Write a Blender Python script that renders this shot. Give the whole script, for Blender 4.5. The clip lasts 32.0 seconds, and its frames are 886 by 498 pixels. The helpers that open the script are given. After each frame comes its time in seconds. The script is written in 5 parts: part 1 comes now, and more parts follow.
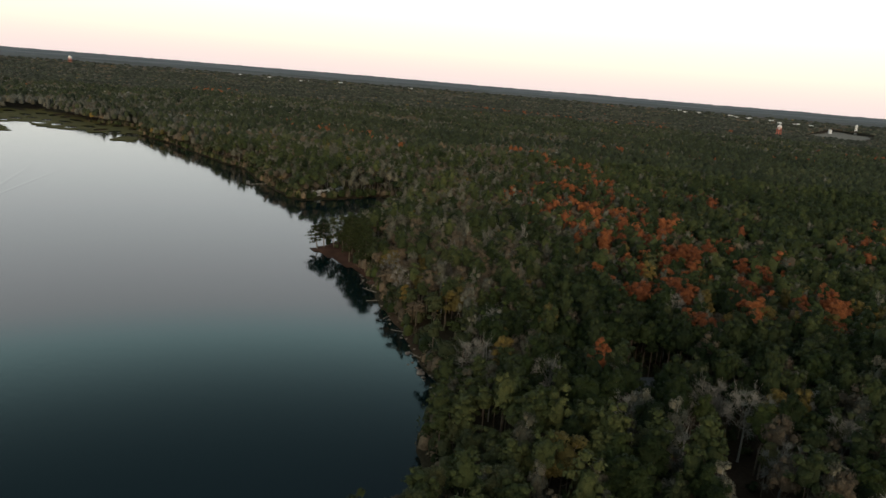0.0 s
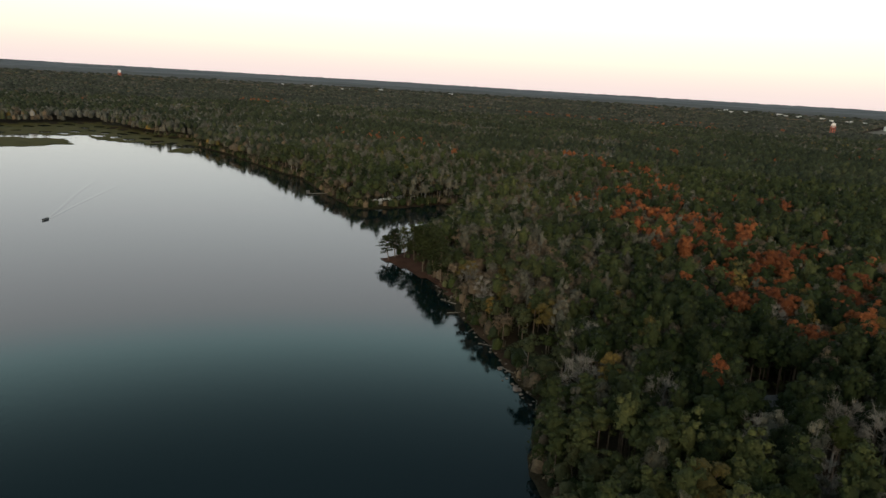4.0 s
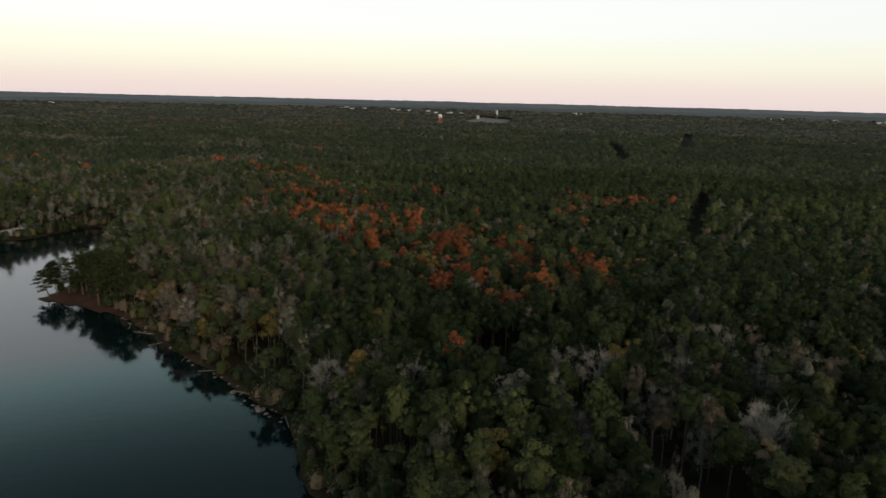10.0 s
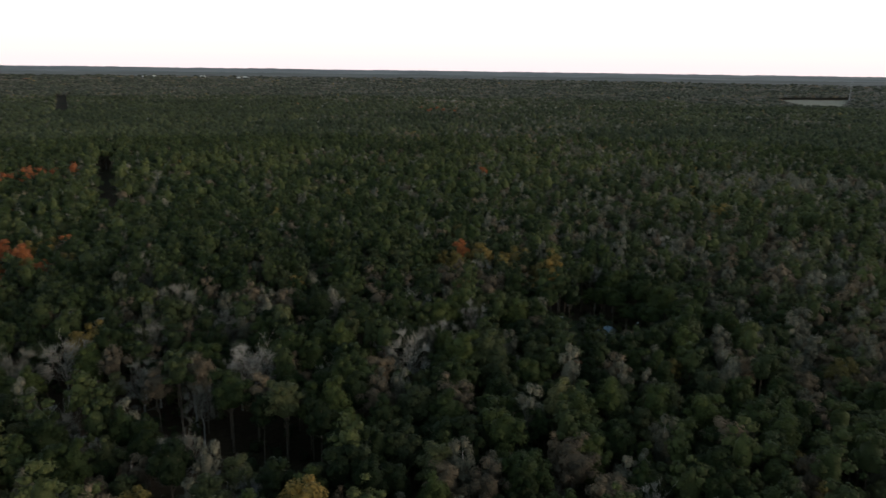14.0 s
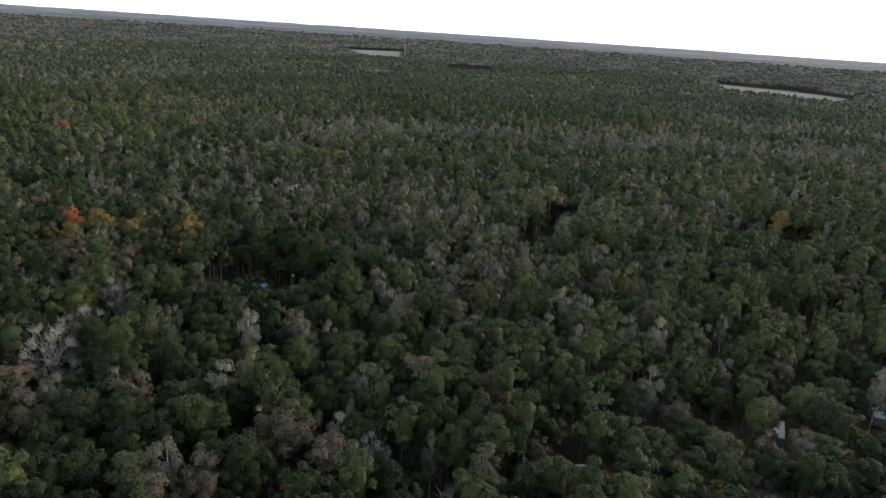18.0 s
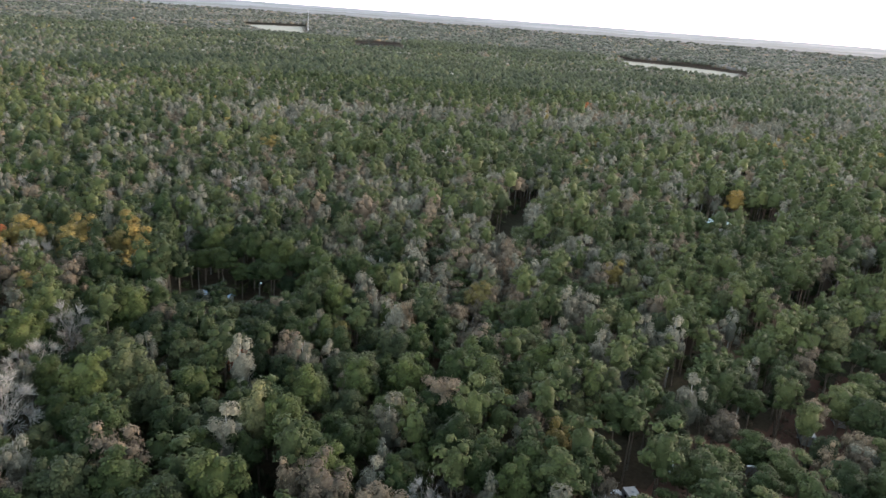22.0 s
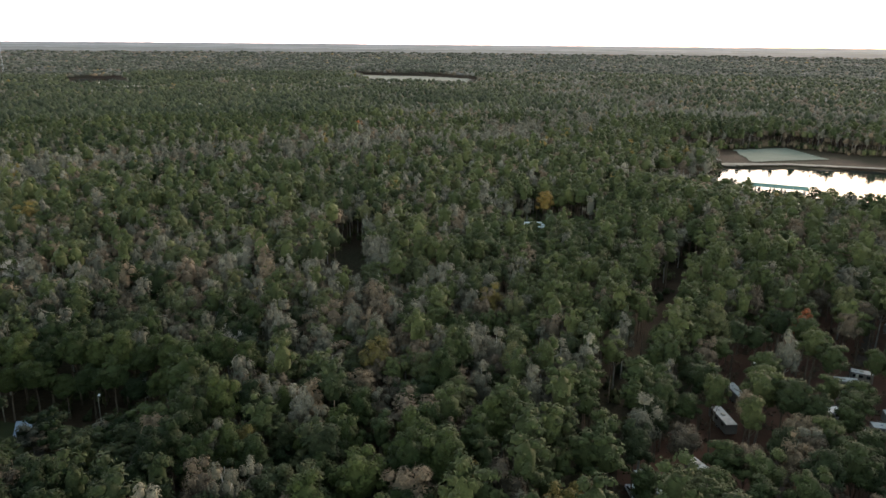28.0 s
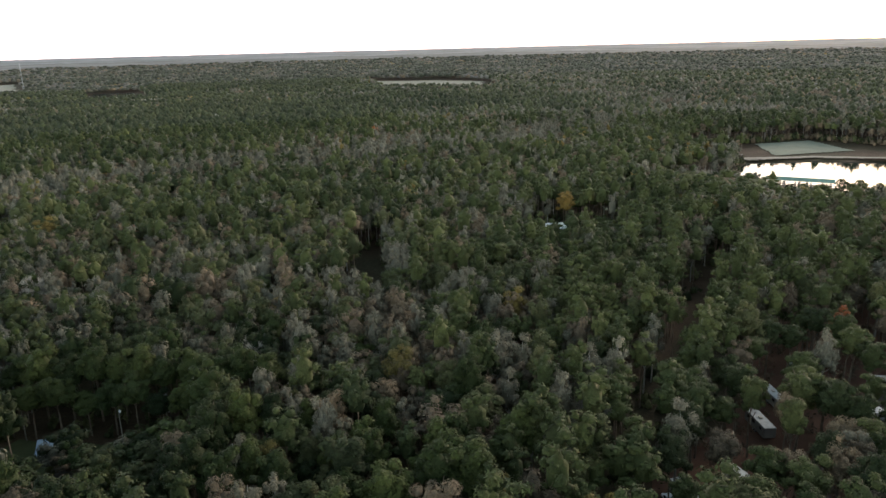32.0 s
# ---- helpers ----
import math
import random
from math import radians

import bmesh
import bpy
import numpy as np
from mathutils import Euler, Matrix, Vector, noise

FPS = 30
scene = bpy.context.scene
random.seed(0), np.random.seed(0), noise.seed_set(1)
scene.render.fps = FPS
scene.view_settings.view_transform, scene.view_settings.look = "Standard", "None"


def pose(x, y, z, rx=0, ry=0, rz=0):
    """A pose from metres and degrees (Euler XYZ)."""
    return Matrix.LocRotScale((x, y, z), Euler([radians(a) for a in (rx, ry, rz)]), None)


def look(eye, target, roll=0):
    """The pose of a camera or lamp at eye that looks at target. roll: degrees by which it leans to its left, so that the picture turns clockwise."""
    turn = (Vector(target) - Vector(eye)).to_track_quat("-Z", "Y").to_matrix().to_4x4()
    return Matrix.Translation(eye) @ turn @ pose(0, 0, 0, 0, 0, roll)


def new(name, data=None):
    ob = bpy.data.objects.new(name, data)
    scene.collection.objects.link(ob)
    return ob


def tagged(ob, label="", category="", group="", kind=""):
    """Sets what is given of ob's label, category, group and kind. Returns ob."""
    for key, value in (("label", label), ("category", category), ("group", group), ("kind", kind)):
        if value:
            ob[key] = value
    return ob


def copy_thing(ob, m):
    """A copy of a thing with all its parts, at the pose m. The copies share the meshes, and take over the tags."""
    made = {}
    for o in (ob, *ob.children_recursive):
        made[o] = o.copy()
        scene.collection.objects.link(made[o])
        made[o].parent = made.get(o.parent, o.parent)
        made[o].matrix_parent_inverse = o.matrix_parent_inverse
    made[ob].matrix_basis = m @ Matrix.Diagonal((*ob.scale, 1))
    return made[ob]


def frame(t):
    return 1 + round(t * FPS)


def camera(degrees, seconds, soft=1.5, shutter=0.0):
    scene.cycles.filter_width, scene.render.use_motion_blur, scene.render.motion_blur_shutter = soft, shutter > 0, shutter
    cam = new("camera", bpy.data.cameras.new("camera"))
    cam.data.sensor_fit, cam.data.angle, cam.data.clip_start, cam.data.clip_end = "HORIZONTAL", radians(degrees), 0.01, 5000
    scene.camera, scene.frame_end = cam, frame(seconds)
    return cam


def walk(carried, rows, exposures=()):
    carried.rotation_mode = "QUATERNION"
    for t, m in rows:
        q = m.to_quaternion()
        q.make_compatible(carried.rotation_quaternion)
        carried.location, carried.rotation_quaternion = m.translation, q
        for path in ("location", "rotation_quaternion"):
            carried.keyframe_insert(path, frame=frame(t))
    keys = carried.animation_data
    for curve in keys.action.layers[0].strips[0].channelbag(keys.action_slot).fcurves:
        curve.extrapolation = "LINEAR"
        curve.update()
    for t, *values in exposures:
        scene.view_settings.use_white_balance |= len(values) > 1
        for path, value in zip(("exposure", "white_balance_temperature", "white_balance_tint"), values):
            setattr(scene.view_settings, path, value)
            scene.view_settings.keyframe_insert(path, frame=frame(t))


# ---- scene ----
# Camera: seconds, place, then yaw (left of +y), pitch and roll in degrees.
PATH = [
    (0.0, 0.00, 0.00, 84.88, 60.487, -13.464, 4.744),
    (0.5, -1.93, -1.53, 85.01, 60.620, -13.417, 4.598),
    (1.0, -3.68, -3.05, 85.04, 60.749, -13.468, 4.403),
    (1.5, -5.32, -4.55, 84.97, 60.884, -13.519, 4.230),
    (2.0, -6.90, -6.01, 84.83, 61.063, -13.533, 4.029),
    (2.5, -8.48, -7.40, 84.65, 61.284, -13.569, 3.879),
    (3.0, -10.15, -8.74, 84.48, 61.977, -13.577, 3.685),
    (3.5, -11.86, -10.08, 84.34, 63.001, -13.564, 3.546),
    (5.5, -17.87, -15.32, 84.15, 64.789, -12.650, 2.969),
    (6.0, -19.29, -16.33, 83.96, 64.818, -12.594, 2.831),
    (6.5, -20.58, -17.28, 83.77, 63.264, -12.421, 2.799),
    (7.0, -22.13, -18.27, 83.57, 58.736, -12.195, 2.499),
    (7.5, -23.80, -19.37, 83.40, 54.379, -12.052, 2.256),
    (8.0, -25.40, -20.51, 83.25, 50.421, -11.934, 2.085),
    (8.5, -26.94, -21.71, 83.14, 46.442, -11.872, 1.940),
    (9.0, -28.39, -22.92, 83.04, 42.480, -11.865, 1.715),
    (9.5, -29.76, -24.08, 82.98, 38.555, -11.886, 1.540),
    (10.0, -31.19, -25.11, 82.97, 34.651, -11.973, 1.418),
    (10.5, -32.68, -26.05, 82.98, 30.693, -12.107, 1.336),
    (11.0, -34.01, -26.92, 82.96, 26.715, -12.268, 1.086),
    (11.5, -35.30, -27.63, 82.95, 20.832, -12.431, 0.977),
    (12.0, -36.62, -28.20, 83.01, 13.976, -12.670, 0.840),
    (12.5, -38.04, -28.65, 83.18, 7.021, -13.012, 0.853),
    (13.0, -39.35, -28.95, 83.44, 0.069, -13.439, 0.648),
    (13.5, -40.75, -29.05, 83.67, -6.917, -13.875, 0.684),
    (14.0, -42.24, -28.81, 83.78, -12.514, -14.361, 0.791),
    (14.5, -43.70, -28.12, 83.77, -17.897, -14.732, 1.221),
    (15.0, -45.12, -27.10, 83.69, -23.535, -15.164, 1.459),
    (15.5, -46.57, -25.92, 83.63, -29.427, -15.610, 1.596),
    (17.5, -52.63, -17.25, 82.75, -45.952, -16.722, 3.591),
    (18.0, -53.44, -14.01, 82.61, -46.340, -17.164, 3.835),
    (18.5, -54.09, -10.69, 82.45, -46.681, -17.564, 4.034),
    (19.0, -54.59, -7.23, 82.29, -47.004, -17.930, 4.117),
    (19.5, -54.90, -3.67, 82.13, -47.380, -18.214, 4.146),
    (20.0, -55.06, -0.19, 81.98, -48.138, -18.435, 4.153),
    (20.5, -55.18, 3.36, 81.85, -49.203, -18.570, 4.114),
    (21.0, -55.20, 7.00, 81.75, -50.513, -18.619, 4.132),
    (21.5, -55.07, 10.70, 81.66, -52.193, -18.585, 4.224),
    (22.0, -54.82, 14.36, 81.58, -54.524, -18.451, 4.301),
    (22.5, -54.59, 18.00, 81.50, -57.491, -18.204, 4.410),
    (23.0, -54.39, 21.45, 81.46, -60.239, -17.897, 4.421),
    (23.5, -54.33, 24.82, 81.48, -63.146, -17.573, 4.347),
    (24.0, -54.32, 28.11, 81.50, -66.295, -17.238, 4.268),
    (24.5, -54.29, 31.48, 81.52, -69.740, -16.897, 4.144),
    (25.0, -54.12, 34.92, 81.56, -73.242, -16.594, 4.079),
    (25.5, -53.93, 38.50, 81.60, -75.643, -16.391, 3.834),
    (27.5, -51.61, 48.02, 81.84, -74.998, -16.302, 1.118),
    (28.0, -50.81, 49.34, 81.84, -74.857, -16.307, 0.510),
    (28.5, -50.04, 50.29, 81.85, -74.753, -16.302, 0.001),
    (29.0, -49.34, 50.86, 81.89, -74.582, -16.296, -0.486),
    (29.5, -48.79, 51.13, 81.91, -74.414, -16.258, -0.764),
    (30.0, -48.38, 51.26, 81.87, -74.217, -16.253, -0.979),
    (30.5, -48.05, 51.30, 81.74, -73.999, -16.246, -1.073),
    (31.0, -47.80, 51.29, 81.54, -73.784, -16.174, -1.164),
    (31.5, -47.57, 51.20, 81.30, -73.556, -16.077, -1.220),
    (32.0, -47.38, 51.07, 81.04, -73.314, -16.000, -1.465),
]


def carried_pose(x, y, z, yaw, pitch, roll):
    return pose(x, y, z, 0, 0, yaw) @ pose(0, 0, 0, 90 + pitch, 0, 0) @ pose(0, 0, 0, 0, 0, roll)


EXPOSURES = [(0.0, -0.08, 6500, 10), (6.0, -0.16, 6500, 10), (8.0, -0.28, 6500, 10), (13.0, -0.20, 6200, 11), (14.0, 0.12, 6100, 11), (15.0, 0.30, 6050, 12), (18.0, 1.18, 6000, 18),
             (21.0, 2.28, 6100, 21), (25.0, 2.45, 6350, 20), (28.0, 1.6, 6500, 16), (32.0, 1.46, 6500, 16)]
cam = camera(64.28, 32.0, soft=1.5, shutter=0.35)
walk(cam, [(r[0], carried_pose(*r[1:])) for r in PATH], EXPOSURES)

# ---------------------------------------------------------------- light
SUN_YAW, SUN_UP = -115.0, 5.0
world = bpy.data.worlds.new("dusk_sky")
scene.world = world
world.use_nodes = True
wn, wl = world.node_tree.nodes, world.node_tree.links
wn.clear()
w_out = wn.new("ShaderNodeOutputWorld")
w_bg = wn.new("ShaderNodeBackground")
w_sky = wn.new("ShaderNodeTexSky")
w_sky.sky_type, w_sky.sun_disc = "NISHITA", False
w_sky.sun_elevation, w_sky.sun_rotation = radians(SUN_UP), radians(-SUN_YAW)
w_sky.dust_density = 2.0
w_co = wn.new("ShaderNodeTexCoord")
w_sep = wn.new("ShaderNodeSeparateXYZ")
w_ramp = wn.new("ShaderNodeValToRGB")
w_ramp.color_ramp.interpolation = "B_SPLINE"
SKY = [(0.0, (1.00, 0.82, 0.80)), (0.035, (1.14, 0.90, 0.81)), (0.09, (1.38, 1.19, 0.95)), (0.15, (1.80, 1.74, 1.42)), (0.21, (1.72, 2.12, 1.86)),
       (0.28, (1.40, 2.00, 1.92)), (0.35, (0.64, 1.00, 0.98)), (0.43, (0.11, 0.17, 0.17)), (0.53, (0.05, 0.08, 0.085)), (1.0, (0.13, 0.18, 0.22))]
els = w_ramp.color_ramp.elements
while len(els) < len(SKY):
    els.new(0.5)
for e, (p, c) in zip(els, SKY):
    e.position, e.color = p, (*c, 1)
w_mix = wn.new("ShaderNodeMix")
w_mix.data_type, w_mix.blend_type = "RGBA", "ADD"
w_mix.inputs["Factor"].default_value = 0.08
wl.new(w_co.outputs["Generated"], w_sep.inputs[0])
wl.new(w_sep.outputs["Z"], w_ramp.inputs[0])
wl.new(w_ramp.outputs[0], w_mix.inputs["A"])
wl.new(w_sky.outputs[0], w_mix.inputs["B"])
wl.new(w_mix.outputs["Result"], w_bg.inputs[0])
wl.new(w_bg.outputs[0], w_out.inputs[0])
w_bg.inputs[1].default_value = 1.0

sun = new("sun", bpy.data.lights.new("sun", "SUN"))
sun.data.energy, sun.data.angle, sun.data.color = 1.02, radians(18), (1.0, 0.86, 0.70)
sun_from = Vector((-math.sin(radians(SUN_YAW)), math.cos(radians(SUN_YAW)), math.tan(radians(20))))
sun.matrix_world = look(sun_from * 300, (0, 0, 0))


# ---------------------------------------------------------------- materials
def links_of(name):
    m = bpy.data.materials.new(name)
    m.use_nodes = True
    return m, m.node_tree.nodes, m.node_tree.links, m.node_tree.nodes["Principled BSDF"]


def noise_node(n, l, scale, detail=4.0, where="Object"):
    co = n.new("ShaderNodeTexCoord")
    t = n.new("ShaderNodeTexNoise")
    t.inputs["Scale"].default_value, t.inputs["Detail"].default_value = scale, detail
    l.new(co.outputs[where], t.inputs["Vector"])
    return t.outputs["Fac"]


def ramp_node(n, l, fac, stops):
    r = n.new("ShaderNodeValToRGB")
    while len(r.color_ramp.elements) < len(stops):
        r.color_ramp.elements.new(0.5)
    for e, (p, c) in zip(r.color_ramp.elements, stops):
        e.position, e.color = p, (*c, 1)
    l.new(fac, r.inputs[0])
    return r.outputs[0]


def mixed(n, l, fac, a, b, how="MIX"):
    m = n.new("ShaderNodeMix")
    m.data_type, m.blend_type = "RGBA", how
    for key, v in (("Factor", fac), ("A", a), ("B", b)):
        if isinstance(v, (int, float)):
            m.inputs[key].default_value = v
        elif isinstance(v, tuple):
            m.inputs[key].default_value = (*v, 1)
        else:
            l.new(v, m.inputs[key])
    return m.outputs["Result"]


def bumped(n, l, b, height, strength, distance):
    u = n.new("ShaderNodeBump")
    u.inputs["Strength"].default_value, u.inputs["Distance"].default_value = strength, distance
    l.new(height, u.inputs["Height"])
    l.new(u.outputs[0], b.inputs["Normal"])


def plain(name, a, b, scale=1.0, rough=0.8, metal=0.0, bump=0.0):
    """Two tones of one surface, broken up at two scales."""
    m, n, l, p = links_of(name)
    f1, f2 = noise_node(n, l, scale), noise_node(n, l, scale * 9, 2.0)
    c = ramp_node(n, l, f1, [(0.32, a), (0.68, b)])
    l.new(mixed(n, l, 0.25, c, ramp_node(n, l, f2, [(0.3, a), (0.7, b)])), p.inputs["Base Color"])
    p.inputs["Roughness"].default_value, p.inputs["Metallic"].default_value = rough, metal
    if rough >= 0.9:
        p.inputs["Specular IOR Level"].default_value = 0.1
    if bump:
        bumped(n, l, p, f2, 0.6, bump)
    return m


def foliage(name, dark, mid, light, tint=False):
    """Leaves: a tone of its own for each tree, and for each spray of leaves."""
    m, n, l, p = links_of(name)
    if tint:
        a = n.new("ShaderNodeAttribute")
        a.attribute_name = "tint"
        tree = a.outputs["Fac"]
    else:
        tree = n.new("ShaderNodeObjectInfo").outputs["Random"]
    spray = n.new("ShaderNodeNewGeometry").outputs["Random Per Island"]
    base = ramp_node(n, l, tree, [(0.0, dark), (0.55, mid), (1.0, light)])
    leaf = ramp_node(n, l, spray, [(0.0, (0.72, 0.72, 0.72)), (0.6, (1.0, 1.0, 1.0)), (1.0, (1.28, 1.25, 1.2))])
    grain = ramp_node(n, l, noise_node(n, l, 2.6, 3.0), [(0.3, (0.72, 0.74, 0.76)), (0.7, (1.25, 1.24, 1.2))])
    l.new(mixed(n, l, 1.0, mixed(n, l, 1.0, base, leaf, "MULTIPLY"), grain, "MULTIPLY"), p.inputs["Base Color"])
    p.inputs["Roughness"].default_value = 0.8
    p.inputs["Specular IOR Level"].default_value = 0.15
    bumped(n, l, p, noise_node(n, l, 2.2, 3.0), 0.6, 0.3)
    return m


LEAF_TONES = {
    "pine": ((0.018, 0.027, 0.010), (0.041, 0.052, 0.017), (0.079, 0.087, 0.030)),
    "oak": ((0.023, 0.031, 0.013), (0.051, 0.058, 0.023), (0.105, 0.102, 0.043)),
    "dark": ((0.010, 0.017, 0.005), (0.023, 0.034, 0.009), (0.052, 0.064, 0.017)),
    "bare": ((0.18, 0.165, 0.14), (0.26, 0.24, 0.205), (0.35, 0.32, 0.28)),
    "tan": ((0.070, 0.056, 0.038), (0.112, 0.085, 0.056), (0.165, 0.120, 0.075)),
    "rust": ((0.140, 0.044, 0.019), (0.215, 0.070, 0.026), (0.310, 0.105, 0.036)),
    "yellow": ((0.080, 0.068, 0.022), (0.135, 0.100, 0.028), (0.200, 0.130, 0.034)),
    "grey": ((0.068, 0.066, 0.046), (0.114, 0.107, 0.078), (0.168, 0.155, 0.116)),
}
# Far greens carry distance haze in their colour; bare and grey tones are evened out.
HAZED_TONES = dict(LEAF_TONES, pine=((0.031, 0.036, 0.025), (0.048, 0.053, 0.036), (0.074, 0.077, 0.051)), oak=((0.043, 0.045, 0.033), (0.064, 0.063, 0.046), (0.096, 0.091, 0.064)),
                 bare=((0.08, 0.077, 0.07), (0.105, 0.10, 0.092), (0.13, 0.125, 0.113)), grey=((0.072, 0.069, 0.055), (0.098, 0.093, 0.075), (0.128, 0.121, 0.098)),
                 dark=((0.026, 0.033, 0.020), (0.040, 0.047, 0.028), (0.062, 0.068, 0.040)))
LEAF = {k: foliage(k + "_leaves", *v) for k, v in dict(LEAF_TONES, grey=((0.072, 0.068, 0.046), (0.114, 0.104, 0.073), (0.160, 0.145, 0.104))).items()}
LEAF_NEAR = {k: foliage(k + "_canopy", *v, tint=True) for k, v in LEAF_TONES.items()}
# Part of the same haze mixed into the leaf colours between near and far.
HALF_HAZED_TONES = {k: tuple(tuple(0.6 * p + 0.4 * q for p, q in zip(a, b)) for a, b in zip(LEAF_TONES[k], HAZED_TONES[k])) for k in LEAF_TONES}
LEAF_HALF_HAZED = {k: foliage(k + "_half_hazed_canopy", *v, tint=True) for k, v in HALF_HAZED_TONES.items()}
LEAF_HAZED = {k: foliage(k + "_hazed_canopy", *v, tint=True) for k, v in HAZED_TONES.items()}
BARK = plain("bark", (0.10, 0.075, 0.055), (0.19, 0.15, 0.115), 1.5, 0.9)
PALE_BARK = plain("pale_bark", (0.20, 0.19, 0.175), (0.33, 0.31, 0.285), 1.5, 0.9)


def ground_material():
    m, n, l, p = links_of("forest_floor")
    big, mid, fine = noise_node(n, l, 0.012, 5), noise_node(n, l, 0.09, 5), noise_node(n, l, 1.3, 4)
    straw = ramp_node(n, l, mid, [(0.3, (0.034, 0.021, 0.013)), (0.55, (0.055, 0.034, 0.020)), (0.75, (0.085, 0.053, 0.032))])
    green = ramp_node(n, l, fine, [(0.3, (0.018, 0.022, 0.010)), (0.7, (0.040, 0.042, 0.019))])
    c = mixed(n, l, ramp_node(n, l, big, [(0.42, (0, 0, 0)), (0.62, (1, 1, 1))]), straw, green)
    c = mixed(n, l, 0.35, c, ramp_node(n, l, fine, [(0.35, (0.026, 0.018, 0.012)), (0.65, (0.070, 0.048, 0.030))]))
    l.new(c, p.inputs["Base Color"])
    p.inputs["Roughness"].default_value = 0.95
    p.inputs["Specular IOR Level"].default_value = 0.1
    bumped(n, l, p, fine, 0.7, 0.15)
    return m


def water_material(name, deep, ripple, rough=0.1):
    m, n, l, p = links_of(name)
    p.inputs["Base Color"].default_value = (*deep, 1)
    p.inputs["Roughness"].default_value = rough
    p.inputs["IOR"].default_value = 1.333
    co = n.new("ShaderNodeTexCoord")
    mp = n.new("ShaderNodeMapping")
    mp.inputs["Scale"].default_value = (0.5, 1.0, 1.0)
    mp.inputs["Rotation"].default_value = (0, 0, 0.5)
    l.new(co.outputs["Object"], mp.inputs[0])
    t = n.new("ShaderNodeTexNoise")
    t.inputs["Scale"].default_value, t.inputs["Detail"].default_value = 0.7, 3
    l.new(mp.outputs[0], t.inputs["Vector"])
    bumped(n, l, p, t.outputs["Fac"], ripple, 0.05)
    return m


GROUND = ground_material()
WATER = water_material("lake_water", (0.002, 0.010, 0.011), 0.32, 0.07)
POND_WATER = water_material("pond_water", (0.010, 0.016, 0.015), 0.35)
POND_WATER.node_tree.nodes["Principled BSDF"].inputs["Roughness"].default_value = 0.05
MARSH = plain("marsh_grass", (0.066, 0.060, 0.016), (0.118, 0.098, 0.030), 0.08, 0.95, bump=0.2)
GRASS = plain("meadow_grass", (0.145, 0.155, 0.115), (0.20, 0.21, 0.16), 0.05, 0.95)
DARK_GRASS = plain("shaded_grass", (0.035, 0.045, 0.020), (0.060, 0.068, 0.030), 0.2, 0.95)
DRY_GRASS = plain("dry_meadow_grass", (0.17, 0.16, 0.12), (0.25, 0.235, 0.185), 0.05, 0.95)
SAND = plain("pale_soil", (0.17, 0.15, 0.12), (0.26, 0.23, 0.185), 0.1, 0.95)
PINK_SOIL = plain("red_soil", (0.058, 0.030, 0.020), (0.108, 0.056, 0.036), 0.12, 0.95, bump=0.1)
ASPHALT = plain("asphalt", (0.042, 0.034, 0.030), (0.066, 0.055, 0.048), 0.3, 0.9)
GRAVEL = plain("gravel", (0.12, 0.11, 0.10), (0.19, 0.175, 0.16), 0.5, 0.95)
WHITE_METAL = plain("white_painted_metal", (0.60, 0.61, 0.60), (0.80, 0.80, 0.78), 0.8, 0.45)
OLD_ROOF = plain("weathered_trailer_roof", (0.38, 0.37, 0.35), (0.60, 0.59, 0.56), 0.7, 0.6)
# Siding of the white trailers, with the shade on their sides in its colour.
TRAILER_SHADED_SIDE = plain("shaded_trailer_siding", (0.12, 0.11, 0.10), (0.20, 0.185, 0.165), 0.6, 0.6)
GREY_METAL = plain("grey_roof_metal", (0.24, 0.25, 0.26), (0.38, 0.39, 0.40), 0.6, 0.5, 0.3)
BLUE_METAL = plain("blue_roof_metal", (0.18, 0.24, 0.30), (0.28, 0.34, 0.40), 0.6, 0.5, 0.2)
SHINGLE = plain("grey_shingle", (0.09, 0.085, 0.08), (0.16, 0.15, 0.14), 1.2, 0.9)
CREAM = plain("cream_siding", (0.42, 0.38, 0.31), (0.55, 0.51, 0.43), 0.7, 0.7)
DARK_GLASS = plain("dark_glass", (0.012, 0.014, 0.016), (0.025, 0.028, 0.03), 1.0, 0.12)
RUBBER = plain("tyre_rubber", (0.015, 0.015, 0.015), (0.03, 0.03, 0.03), 3.0, 0.9)
GREEN_METAL = plain("green_roof_metal", (0.05, 0.15, 0.12), (0.09, 0.21, 0.17), 0.3, 0.75)
OLD_WOOD = plain("weathered_wood", (0.13, 0.115, 0.095), (0.23, 0.205, 0.17), 1.2, 0.9)
STONE = plain("shore_stone", (0.10, 0.082, 0.068), (0.28, 0.235, 0.20), 0.9, 0.9, bump=0.05)
TANK_RED = plain("tower_red_paint", (0.42, 0.09, 0.05), (0.55, 0.14, 0.08), 0.2, 0.5)
TANK_WHITE = plain("tower_white_paint", (0.70, 0.68, 0.66), (0.82, 0.80, 0.78), 0.2, 0.45)
CAR_PAINTS = [plain("car_paint_" + k, a, b, 0.5, 0.3, 0.2) for k, a, b in (
    ("white", (0.6, 0.6, 0.6), (0.75, 0.75, 0.75)), ("dark", (0.03, 0.03, 0.035), (0.06, 0.06, 0.065)),
    ("red", (0.20, 0.03, 0.025), (0.30, 0.05, 0.04)), ("silver", (0.35, 0.36, 0.37), (0.48, 0.49, 0.5)))]


